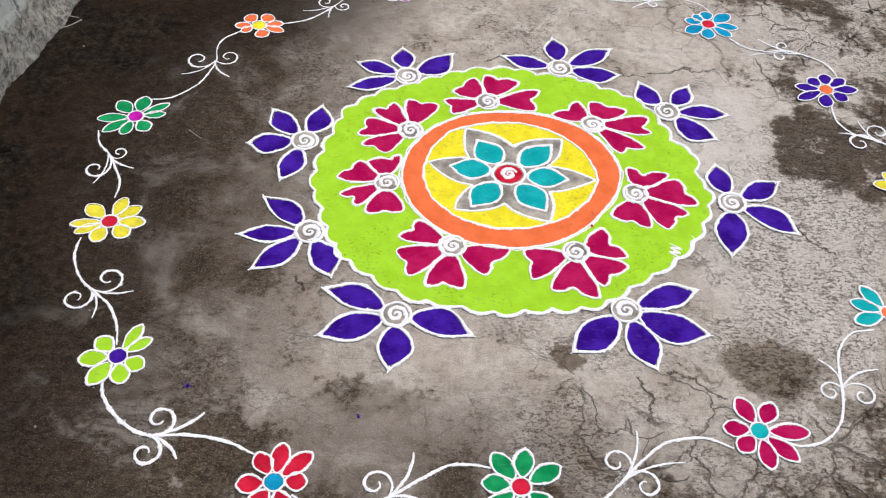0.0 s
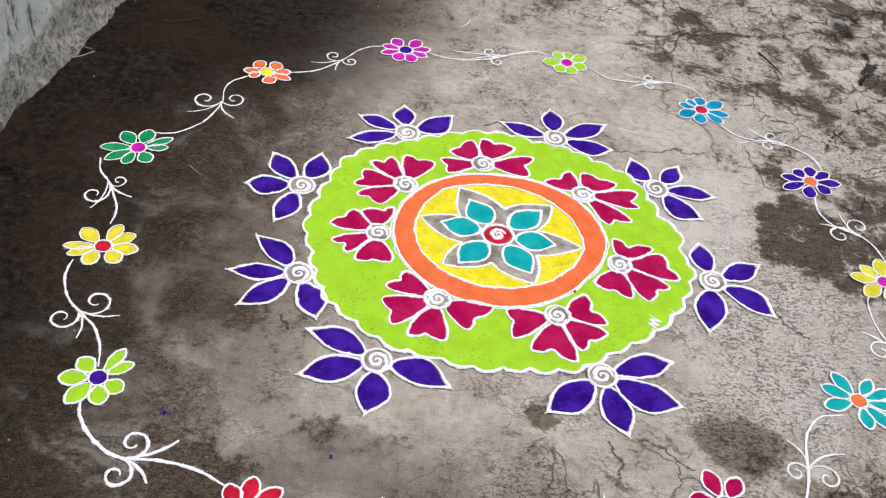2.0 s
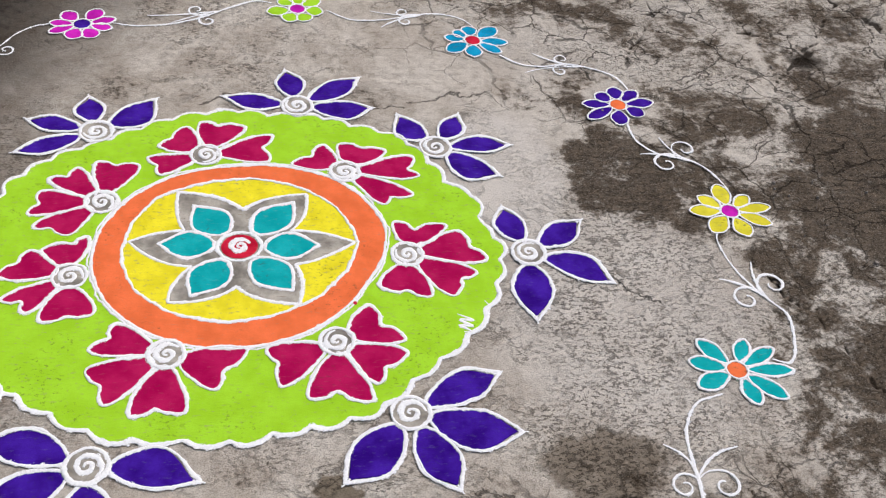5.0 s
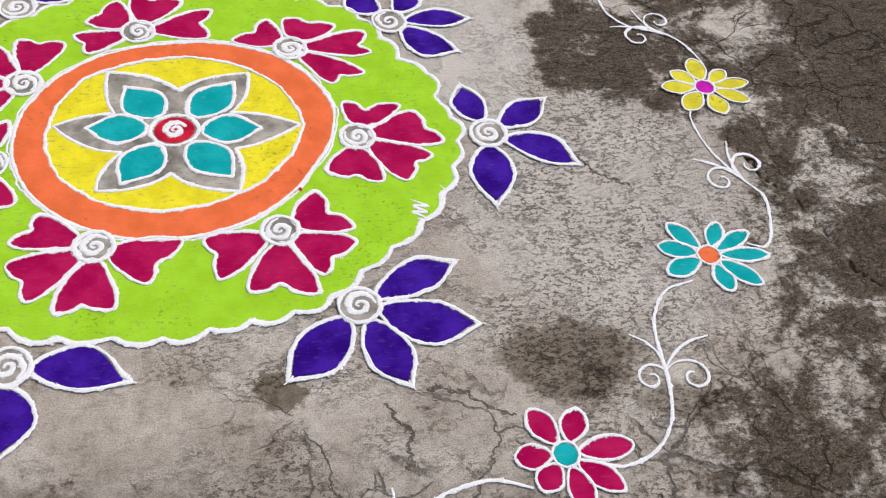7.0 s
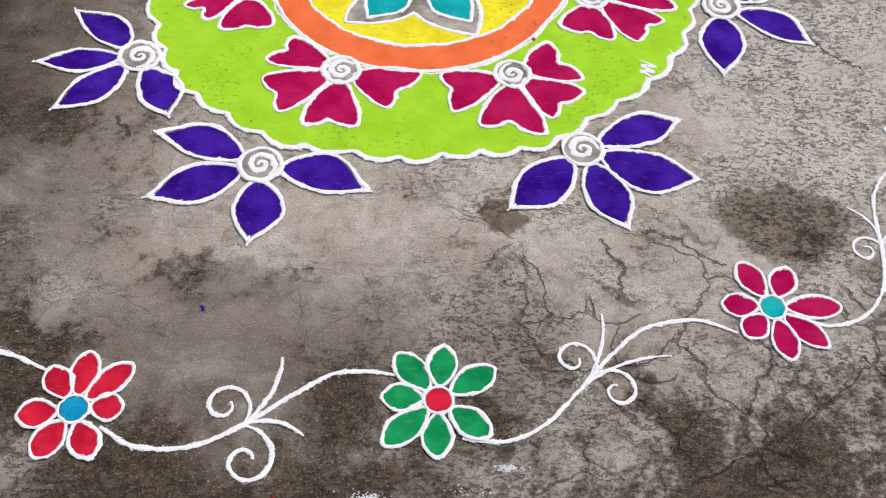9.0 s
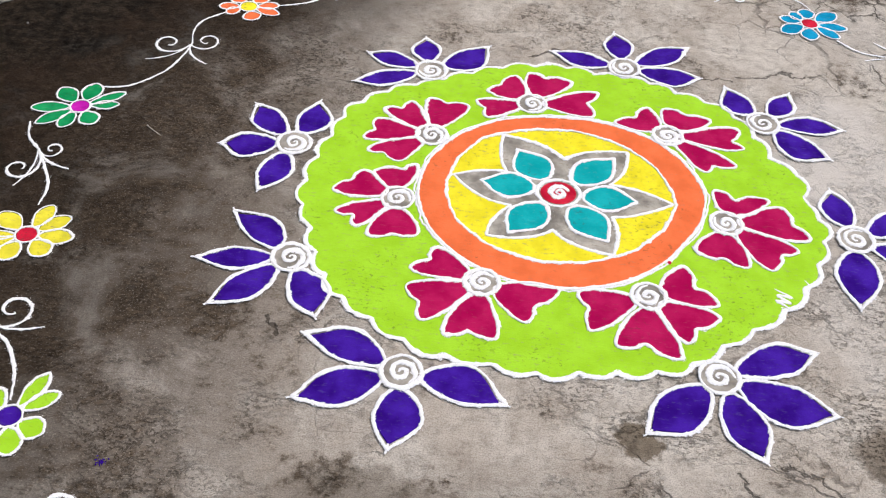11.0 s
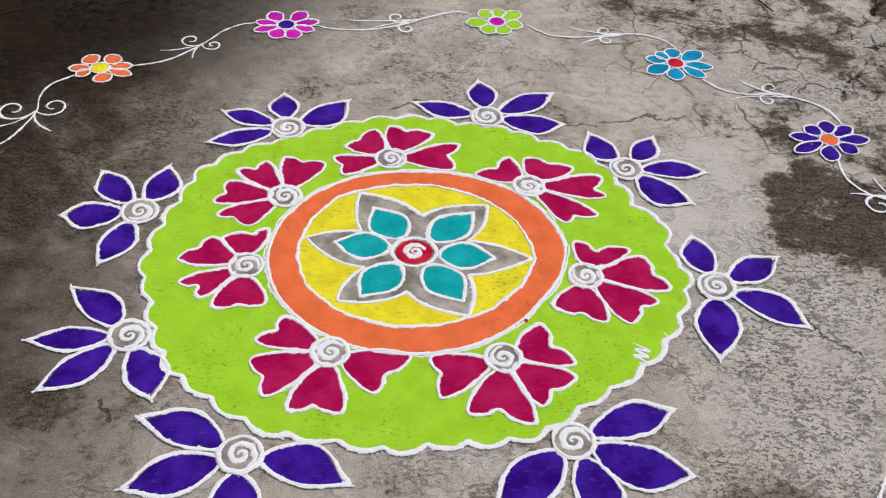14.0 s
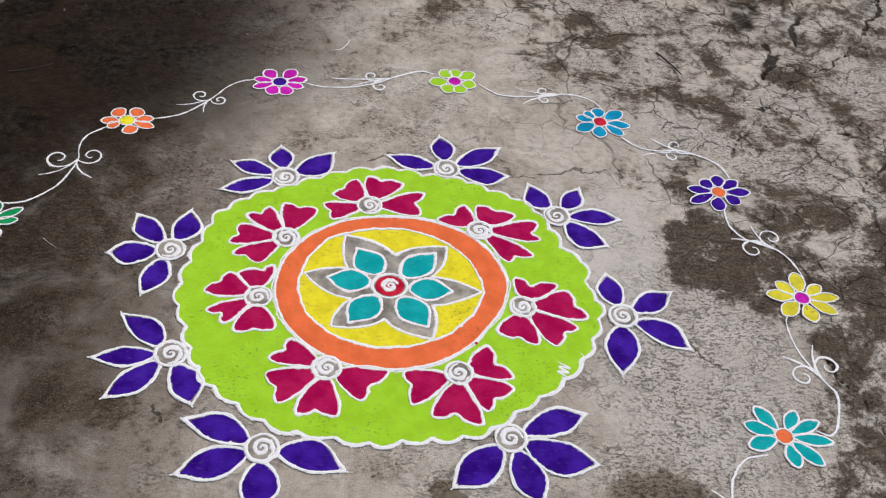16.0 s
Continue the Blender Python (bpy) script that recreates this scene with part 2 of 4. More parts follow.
    # single cracks that can be told apart
    jagged = g.vec("ADD", at, g.vec("MULTIPLY", g.vec("SUBTRACT", g.node("ShaderNodeTexNoise", Vector=flat, Scale=26.0, Detail=5.0, Roughness=0.65).outputs[1], (0.5, 0.5, 0.5)), (0.055, 0.055, 0)))
    for crack in HAIRLINES:
        for (ax, ay), (bx, by) in zip(crack[:-1], crack[1:]):
            dx, dy = bx - ax, by - ay
            rel = g.vec("SUBTRACT", jagged, (ax, ay, 0))
            along = g.math("DIVIDE", g.vec("DOT_PRODUCT", rel, (dx, dy, 0)), dx * dx + dy * dy, True)
            foot = g.node("ShaderNodeCombineXYZ", X=g.math("MULTIPLY", along, dx), Y=g.math("MULTIPLY", along, dy)).outputs[0]
            away = g.vec("LENGTH", g.vec("MULTIPLY", g.vec("SUBTRACT", rel, foot), (1, 1, 0)), (0, 0, 0))
            lines = g.math("MAXIMUM", lines, g.ramp(away, 0.0034, 0.0010, 0.0, 0.95))
    col = g.mix(g.math("MULTIPLY", lines, 0.70), col, (0.022, 0.017, 0.013, 1))
    # the colour darkens with depth in the grooves
    groove_dark = g.ramp(g.node("ShaderNodeSeparateXYZ", Vector=g.place()).outputs[2], -0.0055, -0.0095, 0.0, 0.9)
    col = g.mix(groove_dark, col, (0.020, 0.015, 0.011, 1))
    relief = g.math("SUBTRACT", g.math("ADD", g.math("MULTIPLY", fine, 0.9), g.math("MULTIPLY", grit, 0.30)), g.math("ADD", g.math("MULTIPLY", holes, 0.6), g.math("MULTIPLY", lines, 0.9)))
    g.bsdf.inputs["Specular IOR Level"].default_value = 0.05
    g.bump(relief, 0.8, 0.005)
    return g.finish(col, g.ramp(dirt_vignette, 0.0, 1.0, 0.95, 0.85))


def plaster(name, base, stain):
    g = Graph(name)
    p = g.place()
    run = g.noise(g.vec("MULTIPLY", p, (14, 42, 7)), 1.0, 7, 0.72, 0.6)
    spots = g.noise(p, 55, 6, 0.72, 0.8)
    broad = g.noise(p, 4.5, 5, 0.6)
    grain = g.noise(p, 240, 3, 0.7)
    z = g.node("ShaderNodeSeparateXYZ", Vector=p).outputs[2]
    col = g.mix(g.ramp(broad, 0.3, 0.7), base, tuple(c * 0.72 for c in base[:3]) + (1,))
    col = g.mix(g.ramp(run, 0.55, 0.62, 0.0, 0.90), col, stain)
    col = g.mix(g.ramp(spots, 0.56, 0.64, 0.0, 0.85), col, (0.05, 0.052, 0.045, 1))
    bare = g.ramp(g.math("ADD", z, g.math("MULTIPLY", g.math("SUBTRACT", broad, 0.5), 0.12)), 0.14, 0.09)
    col = g.mix(g.math("MULTIPLY", bare, 0.8), col, g.mix(g.ramp(spots, 0.38, 0.6), (0.30, 0.28, 0.235, 1), (0.045, 0.039, 0.030, 1)))
    g.bump(g.math("SUBTRACT", g.math("ADD", g.math("MULTIPLY", spots, 1.0), g.math("MULTIPLY", grain, 0.3)), run), 0.8, 0.0045)
    return g.finish(col, 0.93)


def plain(name, color, rough=0.9, scale=90):
    g = Graph(name)
    n = g.noise(g.place(), scale, 4, 0.65)
    g.bump(n, 0.4, 0.001)
    return g.finish(g.mix(g.ramp(n, 0.3, 0.7), color, tuple(c * 0.6 for c in color[:3]) + (1,)), rough)


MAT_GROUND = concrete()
MAT_PLINTH = plaster("weathered_limewash", (0.52, 0.56, 0.53, 1), (0.040, 0.046, 0.038, 1))
MAT_LEDGE = plaster("cream_ledge_plaster", (0.52, 0.48, 0.42, 1), (0.30, 0.27, 0.22, 1))
MAT_TWIG = plain("dry_straw", (0.46, 0.42, 0.36, 1))

# the rangoli is a little wider than deep
OVAL = np.array([[1.044, 0.020], [0.020, 0.956]])

# ---- mesh helpers ----
RNG = np.random.RandomState(7)


def part(name, mesh, material, parent=None, label=""):
    ob = new(name, mesh)
    mesh.materials.append(material)
    if parent is not None:
        ob.parent = parent
    return tagged(ob, label)


def thing(name, x, y, label, category, group=""):
    e = new(name)
    e.empty_display_size = 0.05
    e.location = (x, y, 0)
    return tagged(e, label, category, group)


def mesh_of(name, verts, faces, smooth=True, rim=None):
    me = bpy.data.meshes.new(name)
    me.from_pydata([tuple(map(float, v)) for v in verts], [], [tuple(map(int, f)) for f in faces])
    me.update()
    if smooth:
        me.shade_smooth()
    if rim is not None:
        me.attributes.new("rim", "FLOAT", "POINT").data.foreach_set("value", np.asarray(rim, np.float32))
    return me


def rim_of(n):
    """How near each row of a stroke lies to its border."""
    return np.repeat((1.0, 0.72, 0.0, 0.72, 1.0), n // 5)


def glide(points, closed=False, step=0.004):
    """A smooth hand-drawn line through a few points."""
    p = np.array(points, float)
    n = len(p)
    out = []
    for i in range(n if closed else n - 1):
        a, b, c, d = (p[(i + k) % n] if closed else p[min(max(i + k, 0), n - 1)] for k in (-1, 0, 1, 2))
        m = max(2, int(np.hypot(*(c - b)) / step))
        for t in np.arange(m) / m:
            out.append(0.5 * (2 * b + (c - a) * t + (2 * a - 5 * b + 4 * c - d) * t * t + (3 * b - a - 3 * c + d) * t ** 3))
    if not closed:
        out.append(p[-1])
    return np.array(out)


def wobble(line, amount, closed):
    """The unsteadiness of a hand."""
    n = len(line)
    k = np.arange(n)
    out = line.copy()
    for cycles in (3, 7, 17):
        period = cycles * (max(1, n // 60) if closed else n / 60.0)
        for axis in (0, 1):
            out[:, axis] += amount / cycles ** 0.4 * 0.5 * np.sin(2 * np.pi * k * period / n + RNG.rand() * 6.28)
    return out


GRAINS = []


def dense(line, closed, step=0.0022):
    """The same line in even short steps."""
    p = np.vstack([line, line[:1]]) if closed else line
    run = np.r_[0, np.cumsum(np.hypot(*np.diff(p, axis=0).T))]
    n = max(4, int(run[-1] / step))
    at = np.linspace(0, run[-1], n, endpoint=not closed)
    return np.stack([np.interp(at, run, p[:, 0]), np.interp(at, run, p[:, 1])], 1)


def stroke(line, width, closed=False, height=0.0007, base=0.0, taper=0.35, shake=0.0012):
    """A bead of white powder let run from the fingers: rounded, uneven in width, soft at its ends."""
    line = dense(wobble(np.array(line, float), shake, closed), closed)
    n = len(line)
    ahead = np.roll(line, -1, 0) - np.roll(line, 1, 0)
    if not closed:
        ahead[0], ahead[-1] = line[1] - line[0], line[-1] - line[-2]
    ahead /= np.maximum(np.hypot(ahead[:, 0], ahead[:, 1]), 1e-9)[:, None]
    side = np.stack([-ahead[:, 1], ahead[:, 0]], 1)
    rough = np.convolve(np.r_[RNG.randn(n + 8)], np.ones(5) / 5, "same")[4:n + 4]
    slow = np.convolve(RNG.randn(n + 60), np.ones(31) / 31, "same")[30:n + 30]
    w = width * 0.5 * (1 + 0.18 * rough + 0.75 * slow)
    if not closed:
        u = np.linspace(0, 1, n)
        ends = np.minimum(1, np.minimum(u, 1 - u) * n * 0.0022 / 0.03)
        w *= taper + (1 - taper) * ends
    w = 1.17 * np.clip(w, width * 0.20, width * 0.9)
    verts, faces = [], []
    edge = 1 + 0.27 * np.stack([np.convolve(RNG.randn(n + 2), (0.5, 0.7, 0.5), "same")[1:n + 1] for _ in range(2)], 1)
    for s, h in ((-1.0, 0.0), (-0.72, 0.72), (0.0, 1.0), (0.72, 0.72), (1.0, 0.0)):
        k = w * s * (edge[:, 0] if s < -0.9 else edge[:, 1] if s > 0.9 else 1)
        xy = line + side * k[:, None]
        z = base + height * h * np.clip(w / (width * 0.5), 0.35, 1.2) * (1 + 0.15 * rough) if h else np.full(n, base * 0.75)
        verts.append(np.c_[xy, z])
    verts = np.concatenate(verts)
    for j in range(4):
        for i in range(n if closed else n - 1):
            k = (i + 1) % n
            faces.append((j * n + i, j * n + k, (j + 1) * n + k, (j + 1) * n + i))
    pick = RNG.rand(n) < 0.45
    off = (w * RNG.uniform(1.0, 1.9, n) * RNG.choice([-1, 1], n))[:, None]
    GRAINS.append((line + side * off)[pick])
    return verts, faces


def bead(name, line, width, parent, at, closed=False, label="", **more):
    v, f = stroke(line, width, closed, **more)
    v[:, 0] -= at[0]
    v[:, 1] -= at[1]
    return part(name, mesh_of(name, v, f, rim=rim_of(len(v))), POWDER["white"], parent, label)


def beads(name, lines, parent, at, label="", **more):
    """Several overlapping strokes of one hand-drawn outline, as one mesh."""
    verts, faces, rims, k = [], [], [], 0
    for line, width, closed in lines:
        v, f = stroke(line, width, closed, **more)
        v[:, 0] -= at[0]
        v[:, 1] -= at[1]
        verts.append(v)
        rims.append(rim_of(len(v)))
        faces += [tuple(i + k for i in q) for q in f]
        k += len(v)
    return part(name, mesh_of(name, np.concatenate(verts), faces, rim=np.concatenate(rims)), POWDER["white"], parent, label)


def fill(name, outline, color, parent, at, top=0.0016, label=""):
    """A flat bed of powder inside an outline, thin at its rim."""
    o = np.array(outline, float) - np.array(at)
    mid = o.mean(0)
    inner = mid + (o - mid) * 0.96
    n = len(o)
    verts = [(*p, -0.0005) for p in o] + [(*p, top) for p in inner]
    faces = [(i, (i + 1) % n, n + (i + 1) % n, n + i) for i in range(n)]
    faces.append(tuple(range(n, 2 * n)))
    return part(name, mesh_of(name, verts, faces, False), POWDER[color], parent, label)


def turned(local, at, degrees):
    a = radians(degrees)
    c, s = math.cos(a), math.sin(a)
    p = np.array(local, float)
    return np.stack([p[:, 0] * c - p[:, 1] * s, p[:, 0] * s + p[:, 1] * c], 1) + np.array(at)


def ring(at, radius, step=0.004, start=0):
    n = max(16, int(2 * math.pi * radius / step))
    a = np.arange(n) * 2 * math.pi / n + radians(start)
    return np.stack([at[0] + radius * np.cos(a), at[1] + radius * np.sin(a)], 1)


def curl(at, radius, turns, start, way=1, inner=0.08, step=0.003):
    n = int(max(20, 2 * math.pi * radius * turns * 0.6 / step))
    u = np.linspace(0, 1, n)
    a = radians(start) + way * u * turns * 2 * math.pi
    r = radius * (1 - (1 - inner) * u ** 0.85)
    return np.stack([at[0] + r * np.cos(a), at[1] + r * np.sin(a)], 1)


# ---- ground ----
def value_noise(x, y, seed):
    xi, yi = np.floor(x).astype(np.int64), np.floor(y).astype(np.int64)
    fx, fy = x - xi, y - yi
    fx, fy = fx * fx * (3 - 2 * fx), fy * fy * (3 - 2 * fy)

    def h(a, b):
        k = (a * 374761393 + b * 668265263 + seed * 974634777) & 0xFFFFFFFF
        k = ((k ^ (k >> 13)) * 1274126177) & 0xFFFFFFFF
        return ((k ^ (k >> 16)) & 0xFFFF) / 65535.0

    return (h(xi, yi) * (1 - fx) + h(xi + 1, yi) * fx) * (1 - fy) + (h(xi, yi + 1) * (1 - fx) + h(xi + 1, yi + 1) * fx) * fy


def cloud(x, y, scale, octaves, seed):
    total, gain, norm = 0, 1.0, 0.0
    for k in range(octaves):
        total = total + gain * value_noise(x * scale, y * scale, seed + k)
        norm, gain, scale = norm + gain, gain * 0.55, scale * 2.03
    return total / norm


def groove(x, y, way, width, depth, seed):
    """A crack that wanders along a few points."""
    way = np.array(way)
    jx = x + (cloud(x, y, 12, 5, seed) - 0.5) * 0.08
    jy = y + (cloud(x, y, 12, 5, seed + 9) - 0.5) * 0.08
    best = np.full(x.shape, 9.0)
    for a, b in zip(way[:-1], way[1:]):
        d = b - a
        t = np.clip(((jx - a[0]) * d[0] + (jy - a[1]) * d[1]) / (d @ d), 0, 1)
        best = np.minimum(best, np.hypot(jx - a[0] - t * d[0], jy - a[1] - t * d[1]))
    return -depth * np.clip(1 - best / width, 0, 1)


def build_ground():
    x0, x1, y0, y1, step = -1.6, 2.9, -1.7, 3.3, 0.0095
    nx, ny = int((x1 - x0) / step), int((y1 - y0) / step)
    gx, gy = np.meshgrid(np.linspace(x0, x1, nx), np.linspace(y0, y1, ny))
    z = -0.0006 - 0.0016 * cloud(gx, gy, 30, 3, 3) - 0.002 * np.clip(cloud(gx, gy, 6, 4, 5) - 0.5, 0, 1)
    broken = np.clip((gx * 0.9 + gy * 0.5 - 0.75) / 0.6, 0, 1)
    z -= broken * 0.010 * np.clip(cloud(gx, gy, 7, 5, 11) - 0.42, 0, 1) * 2
    cracks = (
        ([(0.87, -0.10), (0.90, -0.14), (0.948, -0.198), (0.987, -0.253), (0.996, -0.335), (1.012, -0.415), (1.10, -0.52), (1.3, -0.62)], 0.0092, 0.012),
        ([(0.99, 1.10), (0.98, 1.04), (0.91, 0.79), (0.86, 0.68), (0.80, 0.54)], 0.0085, 0.010),
        ([(1.10, 1.45), (1.089, 1.26), (1.077, 1.12), (0.935, 0.94), (0.85, 0.75)], 0.0085, 0.010),
        ([(1.16, 0.70), (1.02, 0.74), (0.955, 0.79), (0.88, 0.787)], 0.009, 0.011),
        ([(1.30, 1.25), (1.16, 1.02), (1.02, 0.90), (0.955, 0.79)], 0.0085, 0.010),
        ([(1.40, 0.85), (1.25, 0.62), (1.16, 0.70)], 0.009, 0.010),
        ([(1.45, 1.55), (1.30, 1.25), (1.40, 0.85), (1.55, 0.60)], 0.009, 0.011),
        ([(1.25, 0.62), (1.12, 0.45), (1.10, 0.28)], 0.008, 0.009),
        ([(0.66, 0.46), (0.70, 0.52), (0.78, 0.50)], 0.008, 0.008),
        ([(0.16, 0.545), (0.24, 0.51), (0.34, 0.50), (0.40, 0.47)], 0.0075, 0.006),
        ([(0.62, -0.66), (0.66, -0.74), (0.76, -0.80)], 0.008, 0.008),
    )
    for k, (way, width, depth) in enumerate(cracks):
        z += groove(gx, gy, (np.array(way) @ OVAL.T).tolist(), width * 0.86, depth * 0.80, 21 + 10 * k)
    verts = np.stack([gx, gy, z], -1).reshape(-1, 3)
    i = (np.arange(ny - 1)[:, None] * nx + np.arange(nx - 1)[None]).ravel()
    faces = np.stack([i, i + 1, i + 1 + nx, i + nx], 1)
    # the yard goes on to the horizon
    k, far = len(verts), 400.0
    outer = [(-far, -far, -0.003), (far, -far, -0.003), (far, far, -0.003), (-far, far, -0.003),
             (x0, y0, -0.003), (x1, y0, -0.003), (x1, y1, -0.003), (x0, y1, -0.003)]
    ring_faces = [(k, k + 1, k + 5, k + 4), (k + 1, k + 2, k + 6, k + 5), (k + 2, k + 3, k + 7, k + 6), (k + 3, k, k + 4, k + 7)]
    me = bpy.data.meshes.new("ground")
    me.from_pydata(np.vstack([verts, outer]).tolist(), [], faces.tolist() + ring_faces)
    me.shade_smooth()
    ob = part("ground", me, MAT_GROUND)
    return tagged(ob, "worn grey concrete yard with brown wet stains, cracks and painted vignette towards its edges", "ground", kind="structure")


build_ground()


# ---- house plinth ----
def build_plinth():
    top, length = 0.355, 7.0
    base, way = np.array([-1.266, 0.0]), np.array([0.148, 0.989])
    out = np.array([way[1], -way[0]])
    s = np.arange(-2.2, length - 2.2, 0.011)
    h = np.r_[np.arange(-0.02, top, 0.011), top]
    gs, gh = np.meshgrid(s, h)
    low = np.clip(1 - gh / 0.13, 0, 1)
    d = 0.036 * (cloud(gs, gh, 13, 5, 81) - 0.5) * (0.15 + 1.3 * low) + 0.010 * (cloud(gs, gh * 0.4, 38, 3, 85) - 0.5)
    d += 0.022 * low - 0.02 * np.clip((gh - top + 0.025) / 0.025, 0, 1) ** 2
    px = base[0] + way[0] * gs + out[0] * d
    py = base[1] + way[1] * gs + out[1] * d
    verts = np.stack([px, py, gh], -1).reshape(-1, 3)
    n, m = len(s), len(h)
    i = (np.arange(m - 1)[:, None] * n + np.arange(n - 1)[None]).ravel()
    faces = np.stack([i, i + 1, i + 1 + n, i + n], 1).tolist()
    k = len(verts)
    back = base[None] + way[None] * s[[0, -1], None] - out[None] * 1.3
    extra = [(*back[0], top), (*back[1], top), (*back[0], -0.02), (*back[1], -0.02)]
    row = (m - 1) * n
    faces.append(tuple(list(range(row, row + n)) + [k + 1, k]))
    faces.append((k, k + 1, k + 3, k + 2))
    me = bpy.data.meshes.new("plinth")
    me.from_pydata(np.vstack([verts, extra]).tolist(), [], faces)
    me.shade_smooth()
    me.materials.append(MAT_PLINTH)
    me.materials.append(MAT_LEDGE)
    me.polygons[len(faces) - 2].material_index = 1
    ob = new("wall_plinth", me)
    tagged(ob, "low weathered limewashed plinth with mossy streaks and a crumbling foot", "plinth", kind="structure")
    # unseen plain wall on the plinth, added to close this side and block sky
    bm = bmesh.new()
    bmesh.ops.create_cube(bm, size=1)
    bmesh.ops.transform(bm, matrix=Matrix.Diagonal((0.2, length, 2.8, 1)), verts=bm.verts)
    wm = bpy.data.meshes.new("wall_west_unseen")
    bm.to_mesh(wm)
    wall = part("wall_west_unseen", wm, MAT_LEDGE)
    mid = base + way * 1.3 - out * 1.15
    wall.matrix_world = pose(mid[0], mid[1], top + 1.4, 0, 0, -8.5)
    tagged(wall, "plain cream plastered wall above the plinth, added unseen to close the yard and block sky", "wall", kind="structure")


build_plinth()

# ---- the central medallion ----
O = (-0.006, 0.002)


def spiral_boss(parent, at, radius, start, bed=0.0030, width=0.0074, way=1):
    """A ring with a curl in it, on a bed of dusted concrete."""
    fill("boss_bed", ring(at, radius, 0.006), "grey", parent, at_of(parent), bed, "dusted grey middle")
    bead("boss_ring", ring(at, radius), width, parent, at_of(parent), True, base=bed)
    bead("boss_curl", curl(at, radius * 0.80, 1.75, start, way, 0.05), width * 1.35, parent, at_of(parent), base=bed, shake=0.0016)


def at_of(ob):
    return (ob.location.x, ob.location.y)


def widen(points):
    """Points of a true circle, on the oval that was drawn."""
    return (np.array(points, float) - O) @ OVAL.T + O


def polar(angle, radius):
    a = radians(angle)
    return widen([O[0] + radius * math.cos(a), O[1] + radius * math.sin(a)])


def bend(a, c, b, n):
    t = np.linspace(0, 1, n)[:, None]
    return a * (1 - t) ** 2 + 2 * c * t * (1 - t) + b * t * t


RIM_AT = (5, 15, 23, 46, 59, 70, 82, 91, 106, 117, 131, 141, 154, 165, 176, 192, 200, 214, 221, 231, 240, 249, 257, 271, 280, 290, 298, 311, 321, 327, 339, 358)
RIM_OUT = (0.418, 0.432, 0.402, 0.422, 0.401, 0.400, 0.386, 0.397, 0.398, 0.391, 0.394, 0.416, 0.432, 0.418, 0.420, 0.430, 0.420, 0.433, 0.441, 0.435, 0.437, 0.438, 0.422, 0.426, 0.417, 0.427, 0.435, 0.419, 0.426, 0.433, 0.440, 0.446)


def scallop(angle):
    """The wavy rim of the lime field."""
    a = radians(angle)
    rim = np.interp(angle, (*(k - 360 for k in RIM_AT), *RIM_AT, *(k + 360 for k in RIM_AT)), RIM_OUT * 3)
    return rim - 0.005 + 0.0110 * abs(math.sin(21.5 * a + 0.4 * math.sin(5 * a)))


def uneven(angle, at, radii):
    """A radius that wanders round a hand-drawn ring."""
    return float(np.interp(angle % 360, (at[-1] - 360, *at, at[0] + 360), (radii[-1], *radii, radii[0])))


def inner_edge(angle):
    return uneven(angle, (21, 60, 108, 136, 160, 181, 210, 250, 291, 334, 359), (0.190, 0.184, 0.183, 0.194, 0.188, 0.187, 0.186, 0.180, 0.177, 0.185, 0.196))


def outer_edge(angle):
    return uneven(angle, (8, 41, 70, 95, 133, 160, 193, 231, 262, 293, 331), (0.249, 0.243, 0.231, 0.222, 0.229, 0.232, 0.235, 0.237, 0.238, 0.237, 0.230))


